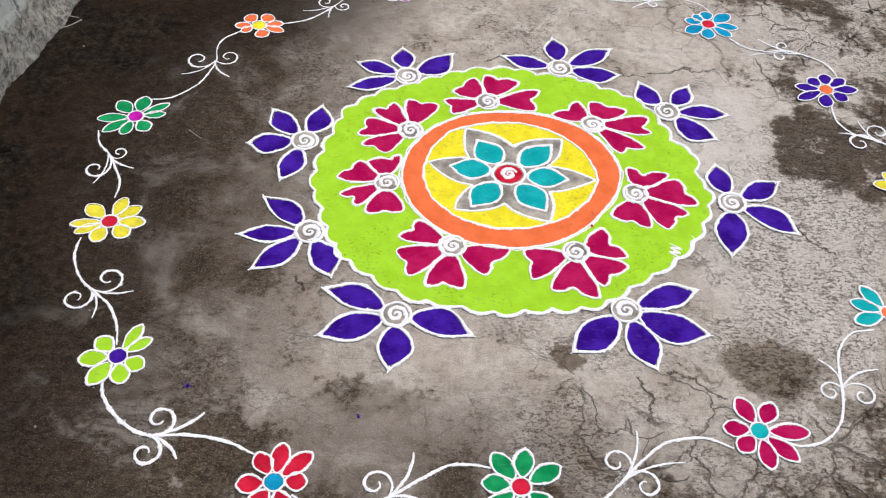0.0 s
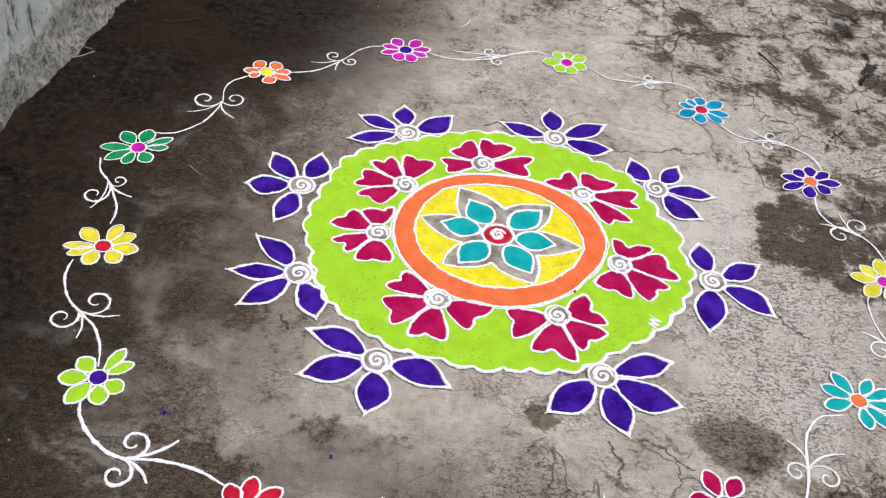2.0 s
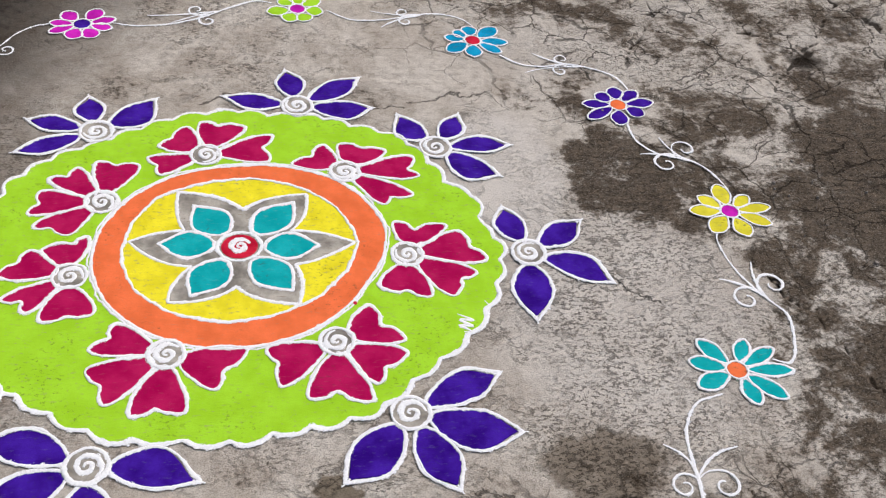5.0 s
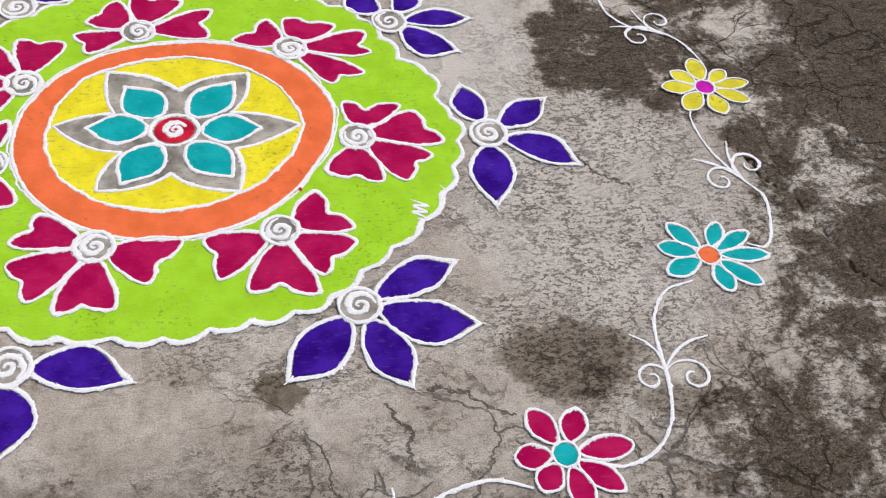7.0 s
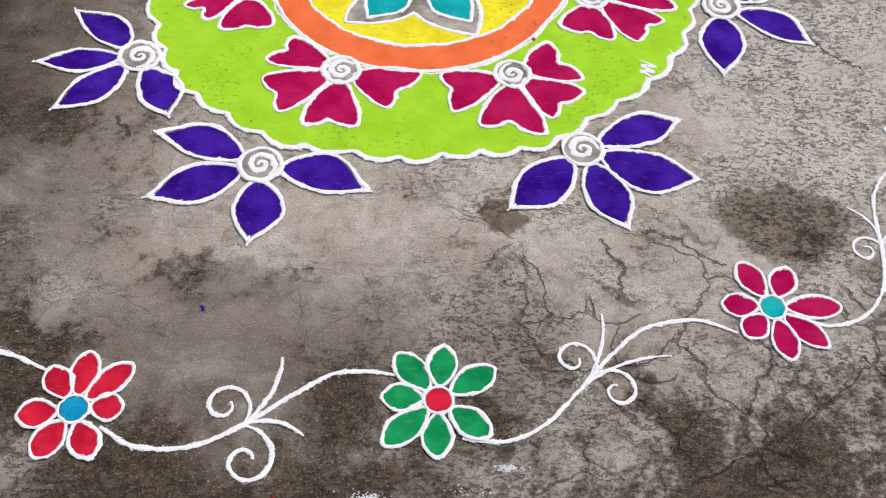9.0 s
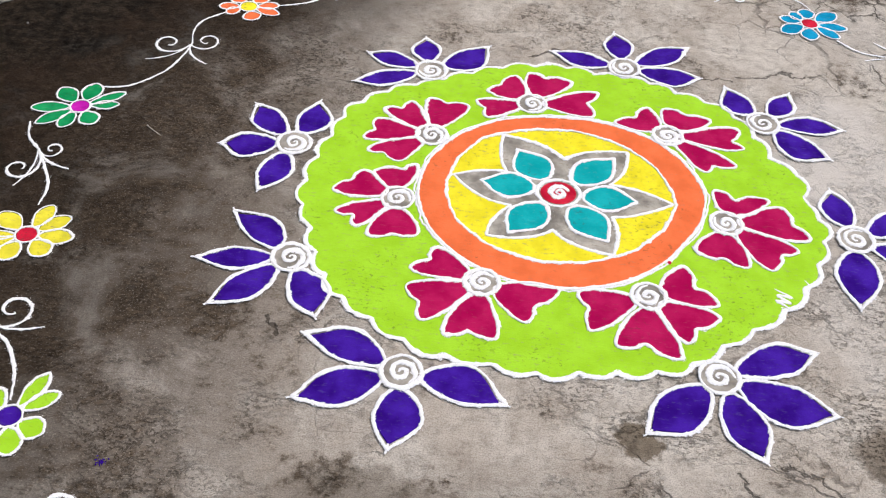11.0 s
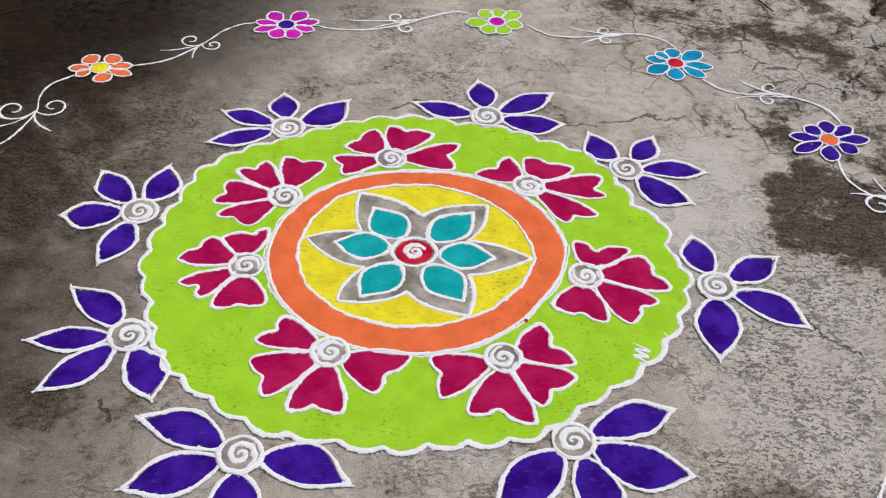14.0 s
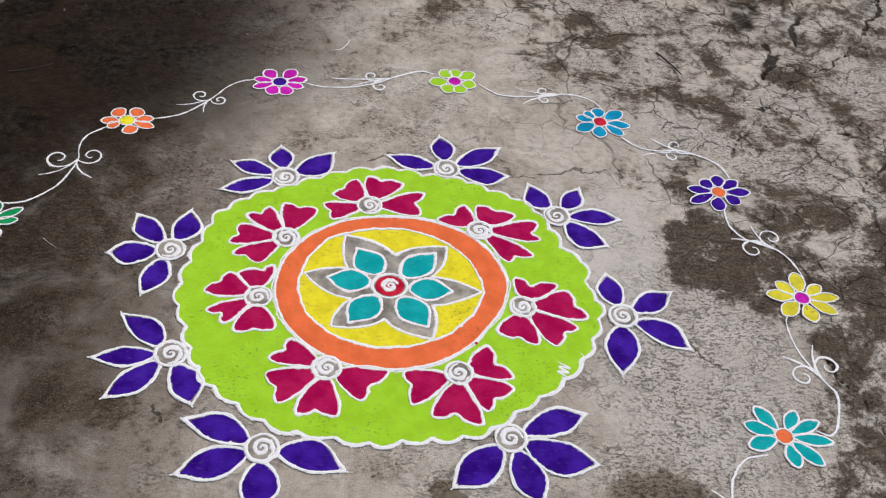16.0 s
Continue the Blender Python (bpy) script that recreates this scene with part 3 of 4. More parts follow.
def build_medallion():
    med = thing("rangoli_medallion", O[0], O[1], "round powder medallion with teal star, orange band and lime field", "rangoli")
    at = at_of(med)
    # lime field: a wide band with a scalloped rim
    n = 720
    outer = [polar(i * 360 / n, scallop(i * 360 / n)) for i in range(n)]
    inner = [polar(i * 360 / n, outer_edge(i * 360 / n) - 0.002) for i in range(n)]
    o, q = np.array(outer) - at, np.array(inner) - at
    verts = [(*p, -0.0005) for p in o] + [(*(p * 0.996), 0.0008) for p in o] + [(*p, 0.0008) for p in q]
    faces = []
    for i in range(n):
        j = (i + 1) % n
        faces += [(i, j, n + j, n + i), (n + i, n + j, 2 * n + j, 2 * n + i)]
    lime = part("lime_field", mesh_of("lime_field", verts, faces, False), POWDER["lime"], med, "bright lime green scalloped field")
    bead("scalloped_rim", np.array(outer), 0.0082, med, at, True, base=0.0006, shake=0.0006)
    # orange band
    a, b = ([polar(k * 1.2, edge(k * 1.2)) for k in range(300)] for edge in (outer_edge, inner_edge))
    m = 300
    verts = [(*(p - at), 0.0012) for p in a[:m]] + [(*(p - at), 0.0012) for p in b[:m]]
    faces = [(i, (i + 1) % m, m + (i + 1) % m, m + i) for i in range(m)]
    part("orange_band", mesh_of("orange_band", verts, faces, False), POWDER["orange"], med, "smooth orange powder band")
    bead("outer_ring", np.array([polar(k * 1.2, outer_edge(k * 1.2)) for k in range(300)]), 0.0060, med, at, True, base=0.0012)
    bead("outer_ring", np.array([polar(k * 1.2, outer_edge(k * 1.2) + 0.0045) for k in range(300)]), 0.0040, med, at, True, base=0.0010, shake=0.004)
    bead("inner_ring", np.array([polar(k * 1.2, inner_edge(k * 1.2)) for k in range(300)]), 0.0058, med, at, True, base=0.0012, shake=0.003)
    # star of six dusted petals, yellow between them, teal in them
    tips = [(0, 0.193), (50, 0.177), (125, 0.184), (173, 0.180), (230, 0.168), (303, 0.175)]
    valley = [(23, 0.092), (87, 0.096), (153, 0.102), (211, 0.088), (268, 0.099), (331, 0.104)]
    star = []
    for i in range(6):
        ang, r = tips[i]
        before, after = valley[i - 1], valley[i]
        vb = before[0] - (360 if before[0] > ang + 1 else 0)
        up = bend(polar(vb, before[1]), polar(ang - (ang - vb) * 0.66, 0.140), polar(ang, r), 22)
        down = bend(polar(ang, r), polar(ang + (after[0] - ang) * 0.66, 0.140), polar(*after), 22)
        star += list(up[:-1]) + list(down[:-1])
        nxt = tips[(i + 1) % 6]
        na = nxt[0] + (360 if i == 5 else 0)
        up2 = bend(polar(*after), polar(na - (na - after[0]) * 0.66, 0.140), polar(na, nxt[1]), 22)
        arc = [polar(na + (ang - na) * k / 18, inner_edge(na + (ang - na) * k / 18)) for k in range(19)]
        fill("yellow_field", np.array(list(down) + list(up2[1:]) + arc), "yellow", med, at, 0.0008)
    fill("star_bed", np.array(star), "grey", med, at, 0.0006, "bare dusted concrete star")
    bead("star_outline", np.array(star), 0.0064, med, at, True, base=0.0007, shake=0.0008)
    for ang, length in ((358, 0.132), (51, 0.145), (125, 0.136), (174, 0.133), (237, 0.139), (307, 0.144)):
        shape = widen(turned(leaf(0.042, length, 0.0335, fat=0.45), O, ang))
        petal = fill("teal_petal", shape, "teal", med, at, 0.0012)
        bead("outline", shape, 0.0066, petal, at, True, base=0.0011, shake=0.0007)
    rub = [(0.366, -0.176), (0.392, -0.190), (0.368, -0.188), (0.388, -0.204), (0.366, -0.200), (0.384, -0.214), (0.372, -0.214)]
    bead("rubbed_patch", glide(np.array(rub) + (-0.014, 0.006)), 0.0050, med, at, base=0.0010, label="rubbed dab of white powder")
    bead("stray_stroke", glide([(0.404, -0.142), (0.410, -0.154), (0.406, -0.170)]), 0.0042, med, at, base=0.0008)
    fill("red_speck", ring((0.183, -0.138), 0.0035, 0.002), "red", med, at, 0.0022, "tiny red powder speck")
    fill("red_disc", widen(ring(O, 0.031)), "red", med, at, 0.0012, "red powder disc")
    bead("disc_ring", widen(ring(O, 0.036)), 0.0075, med, at, True, base=0.0010)
    bead("disc_curl", curl(O, 0.0195, 1.7, 20), 0.0105, med, at, base=0.0012)


def leaf(start, end, left, right=None, fat=0.42):
    """Outline of a pointed petal along x, which may bulge more on one side."""
    span = end - start
    up = [(0, 0.22), (0.22 * fat, 0.56), (0.60 * fat, 0.88), (fat, 1.0)] + [(fat + (1 - fat) * u, v) for u, v in ((0.28, 0.88), (0.55, 0.60), (0.80, 0.25), (1.0, 0.0))]
    line = glide([(start + u * span, v * left) for u, v in up], step=0.004)
    other = glide([(start + u * span, -v * (left if right is None else right)) for u, v in up], step=0.004)
    return np.vstack([line, other[::-1][1:]])


def oval(start, end, half):
    """Outline of a blunt petal along x, narrow at its foot."""
    span = end - start
    pts = [(0, 0.20), (0.22, 0.70), (0.50, 1.0), (0.78, 0.80), (0.95, 0.34), (1.0, 0.0)]
    full = [(start + u * span, v * half) for u, v in pts]
    full += [(x, -y) for x, y in full[-2::-1]]
    return glide(full, True, 0.004)


def heart(lobe, notch, other):
    """Outline of a heart petal that opens from the origin to two round lobes with a notch between."""
    def spot(angle, radius):
        return np.array([radius * math.cos(radians(angle)), radius * math.sin(radians(angle))])

    (a, la), (n, ln), (b, lb) = lobe, notch, other
    mid = (a + b) / 2
    ln = min(ln, 0.90 * (la * (b - n) + lb * (n - a)) / (b - a))
    pts = [spot(mid + 20, 0.027), spot(b + 9.0, lb * 0.50), spot(b + 7.0, lb * 0.80), spot(b + 1.5, lb * 1.01), spot(b - 0.55 * (b - n), (lb + ln) * 0.5 + 0.003),
           spot(n, ln), spot(a + 0.55 * (n - a), (la + ln) * 0.5 + 0.003), spot(a - 1.5, la * 1.01), spot(a - 7.0, la * 0.80), spot(a - 9.0, la * 0.50), spot(mid - 20, 0.027)]
    return glide(pts, True, 0.004)


def shrink(shape, amount):
    mid = shape.mean(0)
    d = shape - mid
    r = np.maximum(np.hypot(d[:, 0], d[:, 1]), 1e-6)[:, None]
    return mid + d * np.maximum(0.1, 1 - amount / r)


def violet_flower(at, petals):
    f = thing("violet_flower", at[0], at[1], "four-petalled violet powder flower with white outlines and curled middle", "flower", "flowers round the medallion")
    for ang, length, left, right, fat in petals:
        left, right = max(0.020, left), max(0.020, right)
        shape = turned(leaf(0.031, length - 0.001, left, right, fat), at, ang)
        body = turned(leaf(0.033, length - 0.010, left, right, fat), at, ang)
        petal = fill("petal", body, "violet", f, at, 0.0007 + 0.0001 * len(f.children))
        half = len(shape) // 2
        again = shape[:half] if RNG.rand() < 0.5 else shape[half:]
        tip = turned(glide([(length - 0.012, 0.0005), (length - 0.004, 0.0), (length + 0.006, 0.0015 * RNG.randn())], step=0.003), at, ang)
        slip = RNG.uniform(0.0015, 0.0032) * (1 if RNG.rand() < 0.6 else -1)
        lines = [(shape, 0.0062, True), (tip, 0.0058, False), (shrink(again, slip), 0.0036, False)]
        beads("outline", lines, petal, at, shake=0.0014, taper=0.5, base=0.0010)
    start = math.degrees(math.atan2(at[1], at[0]))
    spiral_boss(f, at, 0.030, start + 60, 0.0018)


def heart_flower(at, petals):
    f = thing("heart_flower", at[0], at[1], "crimson flower of four heart-shaped powder petals on the lime field", "flower", "heart flowers round the orange band")
    for a, la, n, ln, b, lb in petals:
        n += 360 if n < a - 1 else 0
        shape = turned(heart((a, la), (n, ln), (b, lb)), at, 0)
        petal = fill("petal", shape, "crimson", f, at, 0.0014 + 0.0001 * len(f.children))
        bead("outline", shape, 0.0062, petal, at, True, base=0.0017, shake=0.0018)
    start = math.degrees(math.atan2(at[1], at[0]))
    spiral_boss(f, at, 0.0275, start + 150, 0.0023)


def border_flower(color, middle, at, petals):
    n = len(petals)
    f = thing("border_flower", at[0], at[1], f"small {color} powder flower with {middle} middle, outlined in white", "flower", "flowers of the border")
    angles = [p[0] for p in petals]
    for k, (ang, length) in enumerate(petals):
        gap = min((angles[(k + 1) % n] - ang) % 360, (ang - angles[k - 1]) % 360)
        half = min(0.0188, max(0.0120, 0.052 * math.tan(radians(gap / 2)) * 0.95))
        shape = turned(oval(0.020, length * (1.0 if at[1] < 0 else 1.04) - 0.001, half), at, ang)
        petal = fill("petal", shrink(shape, 0.0012), "primrose" if color == "yellow" else color, f, at, 0.0006 + 0.0001 * k)
        bead("outline", shape, 0.0045 if at[1] < -0.3 else 0.0036, petal, at, True, height=0.0008, base=0.0011, shake=0.0010)
    fill("middle", ring(at, 0.0165, 0.004), middle, f, at, 0.0016, f"{middle} powder middle")
    bead("middle_ring", ring(at, 0.0185), 0.0036, f, at, True, base=0.0014, height=0.0008, shake=0.0012)


def vine(stem, fork, scrolls, ticks, width=0.0048):
    v = thing("powder_vine", fork[0], fork[1], "white powder tendril with two curled scrolls linking border flowers", "tendril", "tendrils of the border")
    line = glide(stem, step=0.004)
    width *= 0.95 if fork[1] < -0.3 else 0.90
    bead("stem", line, width, v, fork, shake=0.0008, taper=0.7)
    ahead = np.array(ticks[0]) + np.array(ticks[1]) - 2 * np.array(fork)
    for c in scrolls:
        d = np.array(c) - np.array(fork)
        way = 1 if ahead[0] * d[1] - ahead[1] * d[0] > 0 else -1
        r = float(np.hypot(*d))
        first = math.degrees(math.atan2(-d[1], -d[0]))
        n = 60
        u = np.linspace(0, 1, n)
        a = radians(first) + way * u * 1.25 * 2 * math.pi
        # beyond the fork the loop keeps clear of its twin
        span = float(np.hypot(*(np.array(scrolls[0]) - np.array(scrolls[1]))))
        round_r = min(r, max(0.022, span * 0.52))
        rr = (round_r + (r - round_r) * np.maximum(0.0, 1 - 5 * u) ** 2) * (1.0 - 0.80 * u ** 0.80)
        bead("scroll", np.stack([c[0] + rr * np.cos(a), c[1] + rr * np.sin(a)], 1), width * 0.95, v, fork, taper=0.6, shake=0.0008)
    for k, tip in enumerate(ticks):
        d = np.array(tip) - np.array(fork)
        go = ahead / np.hypot(*ahead)
        mid = np.array(fork) + go * np.hypot(*d) * 0.42 + d * 0.16
        bead("leaf_stroke", bend(np.array(fork), mid, np.array(tip), 26), width * 0.9, v, fork, taper=0.55, shake=0.0006)


build_medallion()

# ---- flowers and tendrils ----
heart_flower((-0.067, 0.247), [(186, 0.105, 199, 0.102, 213, 0.098), (116, 0.091, 143, 0.086, 162, 0.090), (50, 0.109, 76, 0.089, 95, 0.098), (353, 0.118, 10, 0.108, 383, 0.135)])
heart_flower((-0.119, -0.232), [(142, 0.104, 158, 0.096, 172, 0.118), (194, 0.120, 211, 0.115, 226, 0.126), (248, 0.123, 264, 0.106, 284, 0.115), (317, 0.104, 337, 0.096, 360, 0.122)])
heart_flower((-0.245, 0.120), [(61, 0.114, 80, 0.099, 97, 0.109), (119, 0.104, 134, 0.093, 146, 0.114), (166, 0.109, 181, 0.111, 192, 0.123), (210, 0.122, 219, 0.103, 237, 0.097)])
heart_flower((-0.281, -0.059), [(78, 0.094, 91, 0.076, 126, 0.080), (140, 0.092, 159, 0.096, 177, 0.113), (207, 0.111, 219, 0.087, 231, 0.098), (251, 0.103, 273, 0.088, 297, 0.093)])
heart_flower((0.147, -0.219), [(187, 0.111, 203, 0.102, 222, 0.124), (247, 0.120, 267, 0.101, 290, 0.129), (305, 0.105, 322, 0.094, 344, 0.114), (1, 0.110, 23, 0.082, 50, 0.095)])
heart_flower((0.191, 0.195), [(117, 0.088, 144, 0.075, 165, 0.101), (37, 0.100, 61, 0.079, 92, 0.080), (355, 0.139, 2, 0.121, 376, 0.138), (307, 0.112, 317, 0.108, 330, 0.137)])
heart_flower((0.284, -0.027), [(44, 0.106, 72, 0.065, 99, 0.084), (354, 0.140, 7, 0.119, 387, 0.115), (305, 0.122, 325, 0.109, 336, 0.125), (235, 0.093, 265, 0.088, 285, 0.104)])
violet_flower((-0.220, -0.429), [(162, 0.165, 0.018, 0.042, 0.48), (205, 0.166, 0.034, 0.033, 0.49), (270, 0.138, 0.042, 0.028, 0.49), (347, 0.163, 0.047, 0.022, 0.48)])
violet_flower((-0.271, 0.318), [(164, 0.138, 0.021, 0.025, 0.55), (102, 0.114, 0.032, 0.024, 0.48), (44, 0.148, 0.018, 0.048, 0.47), (203, 0.156, 0.027, 0.019, 0.53)])
violet_flower((-0.430, -0.227), [(142, 0.150, 0.015, 0.038, 0.42), (189, 0.154, 0.026, 0.022, 0.47), (228, 0.158, 0.034, 0.022, 0.49), (298, 0.135, 0.039, 0.025, 0.52)])
violet_flower((-0.487, 0.055), [(133, 0.136, 0.035, 0.023, 0.55), (80, 0.130, 0.018, 0.042, 0.45), (190, 0.132, 0.038, 0.027, 0.59), (255, 0.139, 0.033, 0.024, 0.47)])
violet_flower((0.110, 0.398), [(100, 0.124, 0.027, 0.031, 0.50), (168, 0.151, 0.030, 0.020, 0.47), (36, 0.164, 0.026, 0.030, 0.52), (357, 0.152, 0.015, 0.039, 0.57)])
violet_flower((0.250, -0.366), [(25, 0.168, 0.035, 0.027, 0.58), (345, 0.177, 0.027, 0.049, 0.53), (292, 0.153, 0.031, 0.035, 0.54), (227, 0.162, 0.042, 0.033, 0.50)])
violet_flower((0.374, 0.266), [(122, 0.123, 0.043, 0.013, 0.41), (60, 0.121, 0.020, 0.031, 0.48), (2, 0.153, 0.031, 0.015, 0.55), (323, 0.145, 0.011, 0.049, 0.52)])
violet_flower((0.504, -0.029), [(103, 0.126, 0.035, 0.024, 0.50), (35, 0.142, 0.027, 0.030, 0.50), (330, 0.162, 0.044, 0.019, 0.53), (264, 0.163, 0.036, 0.037, 0.44)])
border_flower('red', 'blue', (-0.397, -0.827), [(7, 0.06), (48, 0.089), (87, 0.081), (126, 0.069), (191, 0.068), (243, 0.073), (298, 0.071)])
border_flower('emerald', 'red', (0.045, -0.792), [(35, 0.087), (86, 0.079), (131, 0.085), (178, 0.072), (224, 0.092), (270, 0.078), (325, 0.08)])
border_flower('crimson', 'teal', (0.494, -0.629), [(4, 0.097), (64, 0.074), (117, 0.081), (179, 0.07), (228, 0.065), (280, 0.083), (319, 0.089)])
border_flower('teal', 'orange', (0.803, -0.313), [(28, 0.092), (61, 0.074), (126, 0.085), (163, 0.082), (202, 0.084), (282, 0.074), (318, 0.093), (357, 0.101)])
border_flower('yellow', 'magenta', (0.924, 0.068), [(8, 0.086), (40, 0.066), (91, 0.076), (140, 0.066), (177, 0.079), (226, 0.075), (283, 0.069), (333, 0.08)])
border_flower('violet', 'orange', (0.787, 0.402), [(7, 0.08), (43, 0.071), (85, 0.061), (135, 0.055), (177, 0.076), (211, 0.088), (260, 0.068), (324, 0.059)])
border_flower('blue', 'red', (0.509, 0.636), [(40, 0.079), (94, 0.055), (136, 0.052), (169, 0.062), (214, 0.075), (264, 0.062), (321, 0.072), (355, 0.077)])
border_flower('lime', 'magenta', (0.125, 0.751), [(42, 0.067), (86, 0.052), (131, 0.056), (191, 0.067), (242, 0.055), (293, 0.051), (349, 0.056)])
border_flower('magenta', 'violet', (-0.331, 0.679), [(18, 0.069), (59, 0.065), (134, 0.06), (177, 0.065), (207, 0.07), (250, 0.058), (300, 0.057), (346, 0.062)])
border_flower('orange', 'yellow', (-0.676, 0.471), [(15, 0.062), (63, 0.053), (134, 0.053), (188, 0.06), (217, 0.049), (294, 0.051), (346, 0.068)])
border_flower('emerald', 'magenta', (-0.896, 0.088), [(15, 0.068), (38, 0.084), (83, 0.07), (139, 0.069), (192, 0.086), (225, 0.084), (257, 0.065), (312, 0.059)])
border_flower('yellow', 'red', (-0.861, -0.247), [(4, 0.077), (42, 0.076), (77, 0.076), (146, 0.075), (192, 0.084), (212, 0.078), (252, 0.064), (321, 0.063)])
border_flower('lime', 'violet', (-0.746, -0.590), [(42, 0.074), (71, 0.085), (143, 0.064), (192, 0.076), (241, 0.08), (291, 0.066), (339, 0.06)])
vine([(-0.361, -0.848), (-0.315, -0.872), (-0.245, -0.867), (-0.184, -0.832), (-0.141, -0.798), (-0.092, -0.764), (-0.046, -0.756), (-0.007, -0.760)], (-0.192, -0.837), [(-0.217, -0.812), (-0.183, -0.883)], [(-0.154, -0.741), (-0.117, -0.848)], 0.0062)
vine([(0.076, -0.842), (0.132, -0.843), (0.179, -0.818), (0.218, -0.775), (0.262, -0.722), (0.310, -0.676), (0.364, -0.657), (0.405, -0.658), (0.440, -0.672)], (0.228, -0.763), [(0.218, -0.724), (0.273, -0.766)], [(0.259, -0.652), (0.348, -0.712)], 0.006)
vine([(0.521, -0.639), (0.570, -0.654), (0.619, -0.635), (0.652, -0.597), (0.668, -0.536), (0.672, -0.462), (0.682, -0.416), (0.713, -0.375), (0.762, -0.359)], (0.670, -0.513), [(0.646, -0.524), (0.709, -0.527)], [(0.633, -0.448), (0.752, -0.460)], 0.0058)
vine([(0.874, -0.293), (0.906, -0.301), (0.928, -0.260), (0.940, -0.200), (0.920, -0.163), (0.894, -0.118), (0.876, -0.064), (0.872, -0.008), (0.883, 0.014)], (0.919, -0.161), [(0.879, -0.157), (0.940, -0.124)], [(0.842, -0.107), (0.918, -0.067)], 0.0058)
vine([(0.942, 0.123), (0.939, 0.146), (0.915, 0.198), (0.872, 0.233), (0.829, 0.242), (0.794, 0.286), (0.791, 0.346)], (0.890, 0.218), [(0.891, 0.256), (0.839, 0.211)], [(0.847, 0.295), (0.791, 0.241)], 0.0056)
vine([(0.825, 0.457), (0.805, 0.505), (0.753, 0.537), (0.704, 0.549), (0.651, 0.540), (0.602, 0.548), (0.560, 0.582)], (0.739, 0.540), [(0.700, 0.569), (0.688, 0.524)], [(0.636, 0.590), (0.607, 0.517)], 0.0056)
vine([(0.519, 0.692), (0.490, 0.727), (0.434, 0.742), (0.379, 0.732), (0.314, 0.714), (0.244, 0.713), (0.190, 0.749)], (0.406, 0.737), [(0.364, 0.746), (0.366, 0.709)], [(0.289, 0.750), (0.307, 0.683)], 0.0054)
vine([(0.069, 0.775), (0.027, 0.781), (-0.042, 0.741), (-0.088, 0.710), (-0.154, 0.684), (-0.222, 0.677), (-0.270, 0.686)], (-0.045, 0.739), [(-0.096, 0.742), (-0.071, 0.700)], [(-0.200, 0.717), (-0.153, 0.685)], 0.0052)
vine([(-0.395, 0.680), (-0.427, 0.669), (-0.461, 0.637), (-0.486, 0.593), (-0.515, 0.554), (-0.555, 0.513), (-0.618, 0.486)], (-0.492, 0.584), [(-0.519, 0.596), (-0.470, 0.583)], [(-0.573, 0.550), (-0.501, 0.530)], 0.005)
vine([(-0.714, 0.445), (-0.755, 0.403), (-0.762, 0.362), (-0.754, 0.311), (-0.775, 0.229), (-0.825, 0.169), (-0.878, 0.152)], (-0.755, 0.317), [(-0.798, 0.316), (-0.727, 0.335)], [(-0.827, 0.254), (-0.707, 0.259)], 0.0052)
vine([(-0.968, 0.031), (-0.954, -0.009), (-0.921, -0.045), (-0.893, -0.088), (-0.872, -0.131), (-0.870, -0.177)], (-0.924, -0.041), [(-0.900, -0.035), (-0.939, -0.093)], [(-0.854, -0.081), (-0.930, -0.138)], 0.0056)
vine([(-0.908, -0.298), (-0.906, -0.351), (-0.875, -0.408), (-0.836, -0.440), (-0.796, -0.472), (-0.769, -0.517), (-0.756, -0.563)], (-0.847, -0.431), [(-0.818, -0.402), (-0.870, -0.459)], [(-0.760, -0.427), (-0.823, -0.505)], 0.0058)
vine([(-0.760, -0.643), (-0.748, -0.681), (-0.707, -0.727), (-0.648, -0.755), (-0.568, -0.747), (-0.494, -0.755), (-0.440, -0.777)], (-0.643, -0.757), [(-0.631, -0.720), (-0.640, -0.792)], [(-0.551, -0.697), (-0.580, -0.799)], 0.008)

# ---- loose grains along the lines ----
def build_grains():
    pts = np.concatenate(GRAINS)
    verts, faces = [], []
    for x, y in pts:
        r = RNG.uniform(0.0004, 0.0010)
        t = RNG.rand() * 6.28
        k = len(verts)
        for a in (0, 2.09, 4.19):
            verts.append((x + r * math.cos(t + a), y + r * math.sin(t + a), 0.0))
        verts.append((x, y, r * 1.2))
        faces += [(k, k + 1, k + 3), (k + 1, k + 2, k + 3), (k + 2, k, k + 3)]
    ob = part("powder_grains", mesh_of("powder_grains", verts, faces, False), POWDER["white"])
    tagged(ob, "loose white powder grains strewn beside the lines", "powder", kind="stuff")



# ---- small things lying about ----
MAT_STICK = plain("dark_stick", (0.05, 0.04, 0.03, 1))
MAT_PEBBLE = plain("pebble_stone", (0.30, 0.27, 0.24, 1), 0.9, 140)


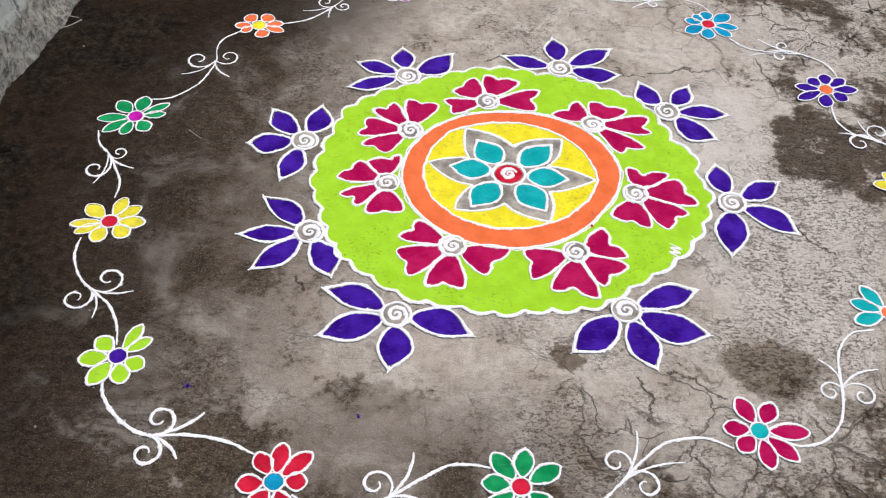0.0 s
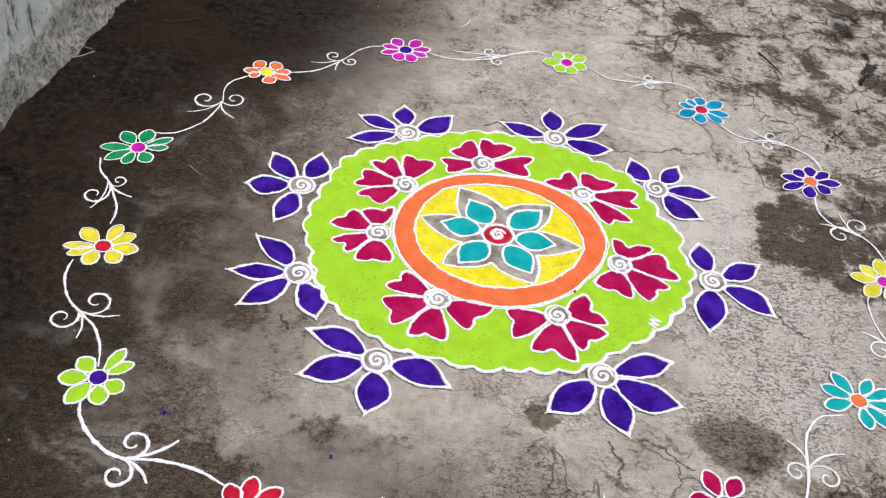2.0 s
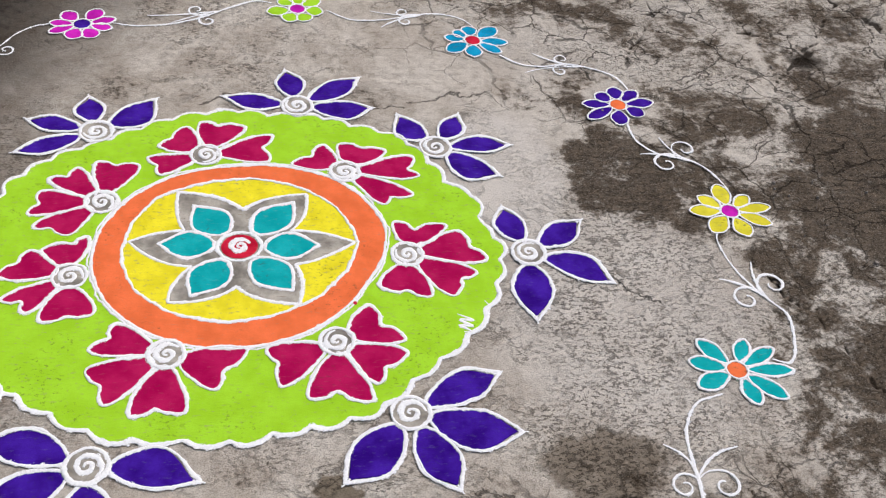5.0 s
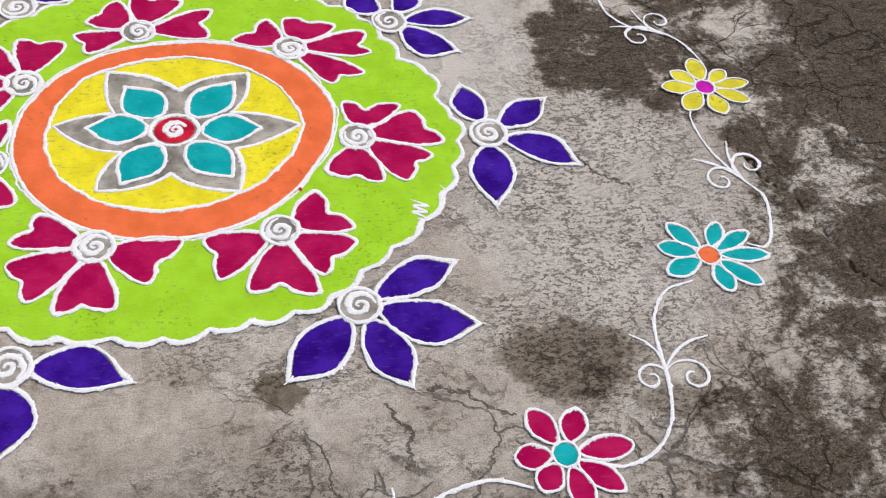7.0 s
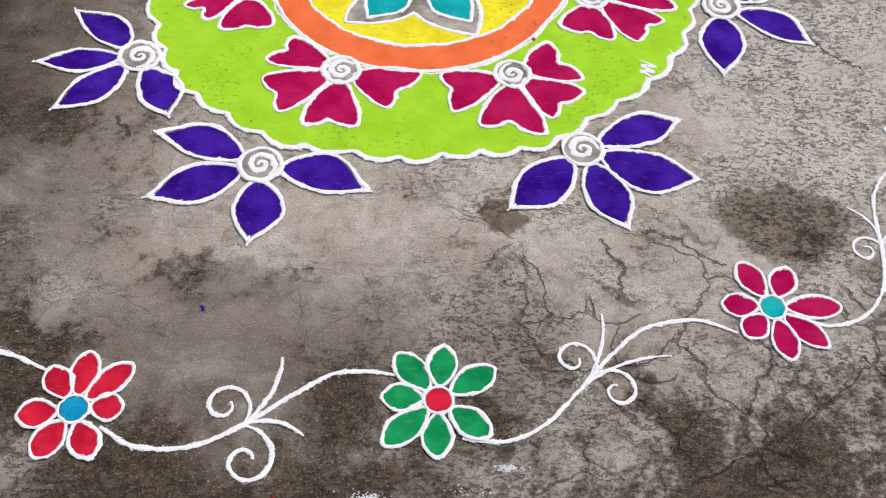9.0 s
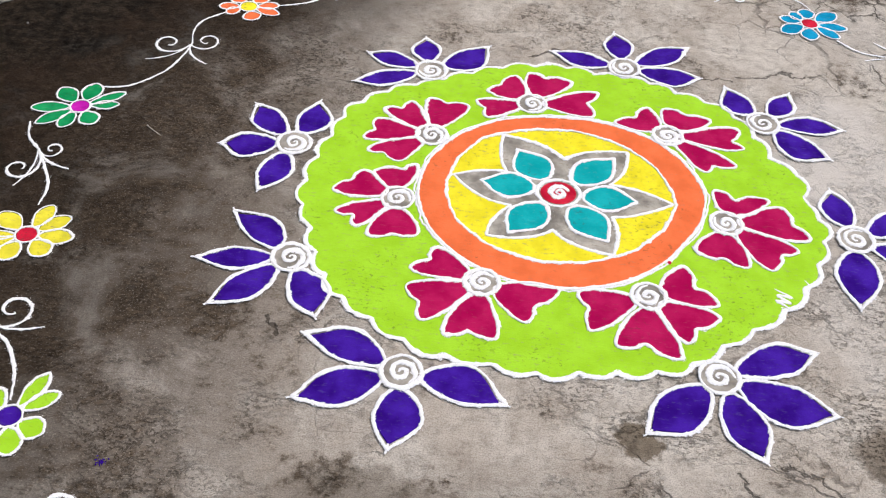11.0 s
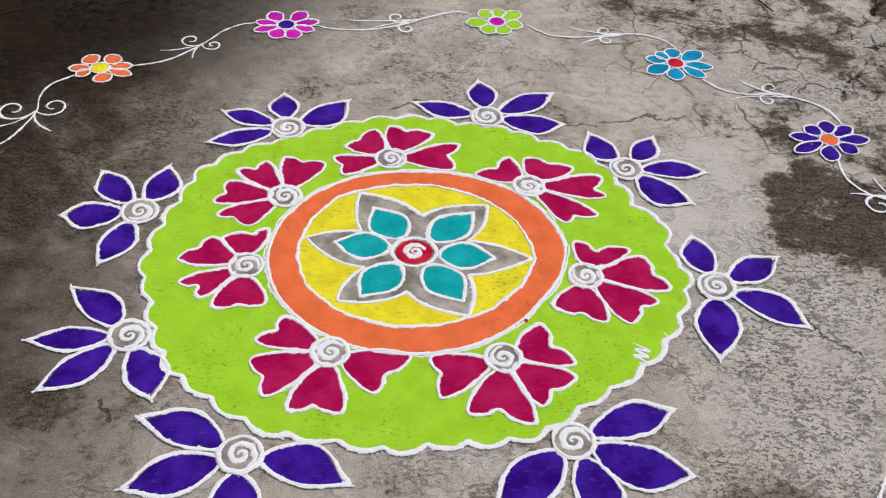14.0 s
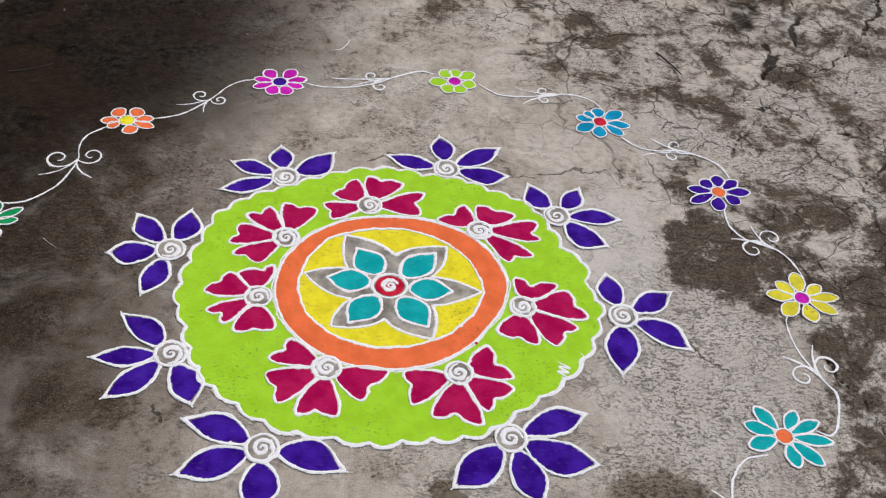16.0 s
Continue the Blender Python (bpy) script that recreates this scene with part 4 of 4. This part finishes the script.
def straw(name, points, thick, material, label, category):
    """A dry stalk lying on the ground."""
    p = glide(np.array(points) @ OVAL.T, step=0.006)
    n = len(p)
    verts, faces = [], []
    for i, (x, y) in enumerate(p):
        d = p[min(i + 1, n - 1)] - p[max(i - 1, 0)]
        side = np.array([-d[1], d[0]]) / max(1e-9, np.hypot(*d))
        r = thick * (1 - 0.5 * i / n)
        for k in range(6):
            a = k * math.pi / 3
            verts.append((x - p[0][0] + side[0] * r * math.cos(a), y - p[0][1] + side[1] * r * math.cos(a), r + r * math.sin(a) - 0.001))
    for i in range(n - 1):
        for k in range(6):
            faces.append((i * 6 + k, i * 6 + (k + 1) % 6, i * 6 + 6 + (k + 1) % 6, i * 6 + 6 + k))
    faces += [tuple(range(6)), tuple(range((n - 1) * 6, n * 6))]
    ob = part(name, mesh_of(name, verts, faces), material)
    ob.location = (p[0][0], p[0][1], 0)
    tagged(ob, label, category)


straw("straw", [(-1.154, 0.424), (-1.119, 0.443), (-1.093, 0.477)], 0.0022, MAT_TWIG, "pale dry straw lying by the plinth foot", "straw")
straw("straw", [(-1.140, 0.499), (-1.124, 0.489), (-1.104, 0.486)], 0.0014, MAT_TWIG, "short dry straw lying by the plinth foot", "straw")
straw("straw", [(-0.729, 0.075), (-0.715, 0.063), (-0.697, 0.050)], 0.0014, MAT_TWIG, "small bent straw lying on stained concrete", "straw")
straw("stick", [(-0.975, 0.668), (-0.933, 0.682), (-0.882, 0.718)], 0.0022, MAT_STICK, "thin dark stick lying on dark stained concrete", "stick")
straw("stick", [(0.652, 1.005), (0.685, 0.955), (0.712, 0.906)], 0.0028, MAT_STICK, "thin dark stick lying on cracked concrete", "stick")


def smear(at, size, count, color, label):
    """A dab of spilt powder: a low heap of crumbs."""
    verts, faces = [], []
    for _ in range(count):
        x, y = RNG.randn(2) * np.array(size)
        r = RNG.uniform(0.0005, 0.0017)
        t, k = RNG.rand() * 6.28, len(verts)
        for q in range(5):
            verts.append((x + r * math.cos(t + q * 1.257), y + 0.8 * r * math.sin(t + q * 1.257), -0.0012))
        verts.append((x, y, 0.0002 + r * 0.25))
        faces += [(k + q, k + (q + 1) % 5, k + 5) for q in range(5)]
    ob = part("powder_spill", mesh_of("powder_spill", verts, faces, False), POWDER[color])
    ob.location = (*(OVAL @ np.array(at)), 0)
    tagged(ob, label, "powder spill")


smear((-0.017, -0.968), (0.012, 0.005), 260, "white", "small white powder spill on brown concrete")
smear((0.143, -0.921), (0.008, 0.0025), 130, "white", "short dab of white powder below the tendril")
smear((0.10, -0.955), (0.016, 0.010), 40, "white", "scattered white powder crumbs on brown concrete")
smear((-0.058, -0.985), (0.004, 0.004), 50, "red", "tiny red powder spill on brown concrete")
smear((-0.121, -0.972), (0.002, 0.003), 25, "red", "few red powder crumbs on brown concrete")
smear((-0.241, -0.700), (0.003, 0.003), 25, "violet", "few violet powder crumbs on concrete")
smear((-0.560, -0.661), (0.004, 0.004), 40, "violet", "tiny violet powder spill on concrete")
smear((0.235, -0.800), (0.006, 0.010), 70, "white", "white powder crumbs beside the tendril fork")


def faint_arc():
    f = thing("powder_arc", -0.19, 0.87, "faint unfinished white powder arc on bare concrete", "powder line")
    bead("stroke", glide([(-0.212, 0.841), (-0.188, 0.848), (-0.174, 0.868), (-0.168, 0.895)]), 0.0026, f, (-0.19, 0.87), height=0.0008)


faint_arc()


def pebbles():
    verts, faces = [], []
    for _ in range(900):
        x, y = RNG.uniform(-1.15, 1.9), RNG.uniform(-1.2, 1.8)
        if math.hypot(x, y) < 0.66 or (math.hypot(x, y) < 0.96 and RNG.rand() < 0.85):
            continue
        if RNG.rand() > 0.25 + 0.75 * (x > 0.7):
            continue
        r = RNG.uniform(0.0012, 0.0035) * (1.6 if x > 1.0 and RNG.rand() < 0.2 else 1)
        t, k = RNG.rand() * 6.28, len(verts)
        for q in range(6):
            m = RNG.uniform(0.7, 1.1)
            verts.append((x + r * m * math.cos(t + q * 1.047), y + r * m * math.sin(t + q * 1.047), -0.003))
        for q in range(6):
            verts.append((x + 0.7 * r * math.cos(t + q * 1.047), y + 0.7 * r * math.sin(t + q * 1.047), r * RNG.uniform(0.3, 0.7)))
        faces += [(k + q, k + (q + 1) % 6, k + 6 + (q + 1) % 6, k + 6 + q) for q in range(6)]
        faces.append(tuple(k + 6 + q for q in range(6)))
    ob = part("grit", mesh_of("grit", verts, faces, False), MAT_PEBBLE)
    tagged(ob, "loose grit and small stones on broken concrete", "grit", kind="stuff")


pebbles()


build_grains()
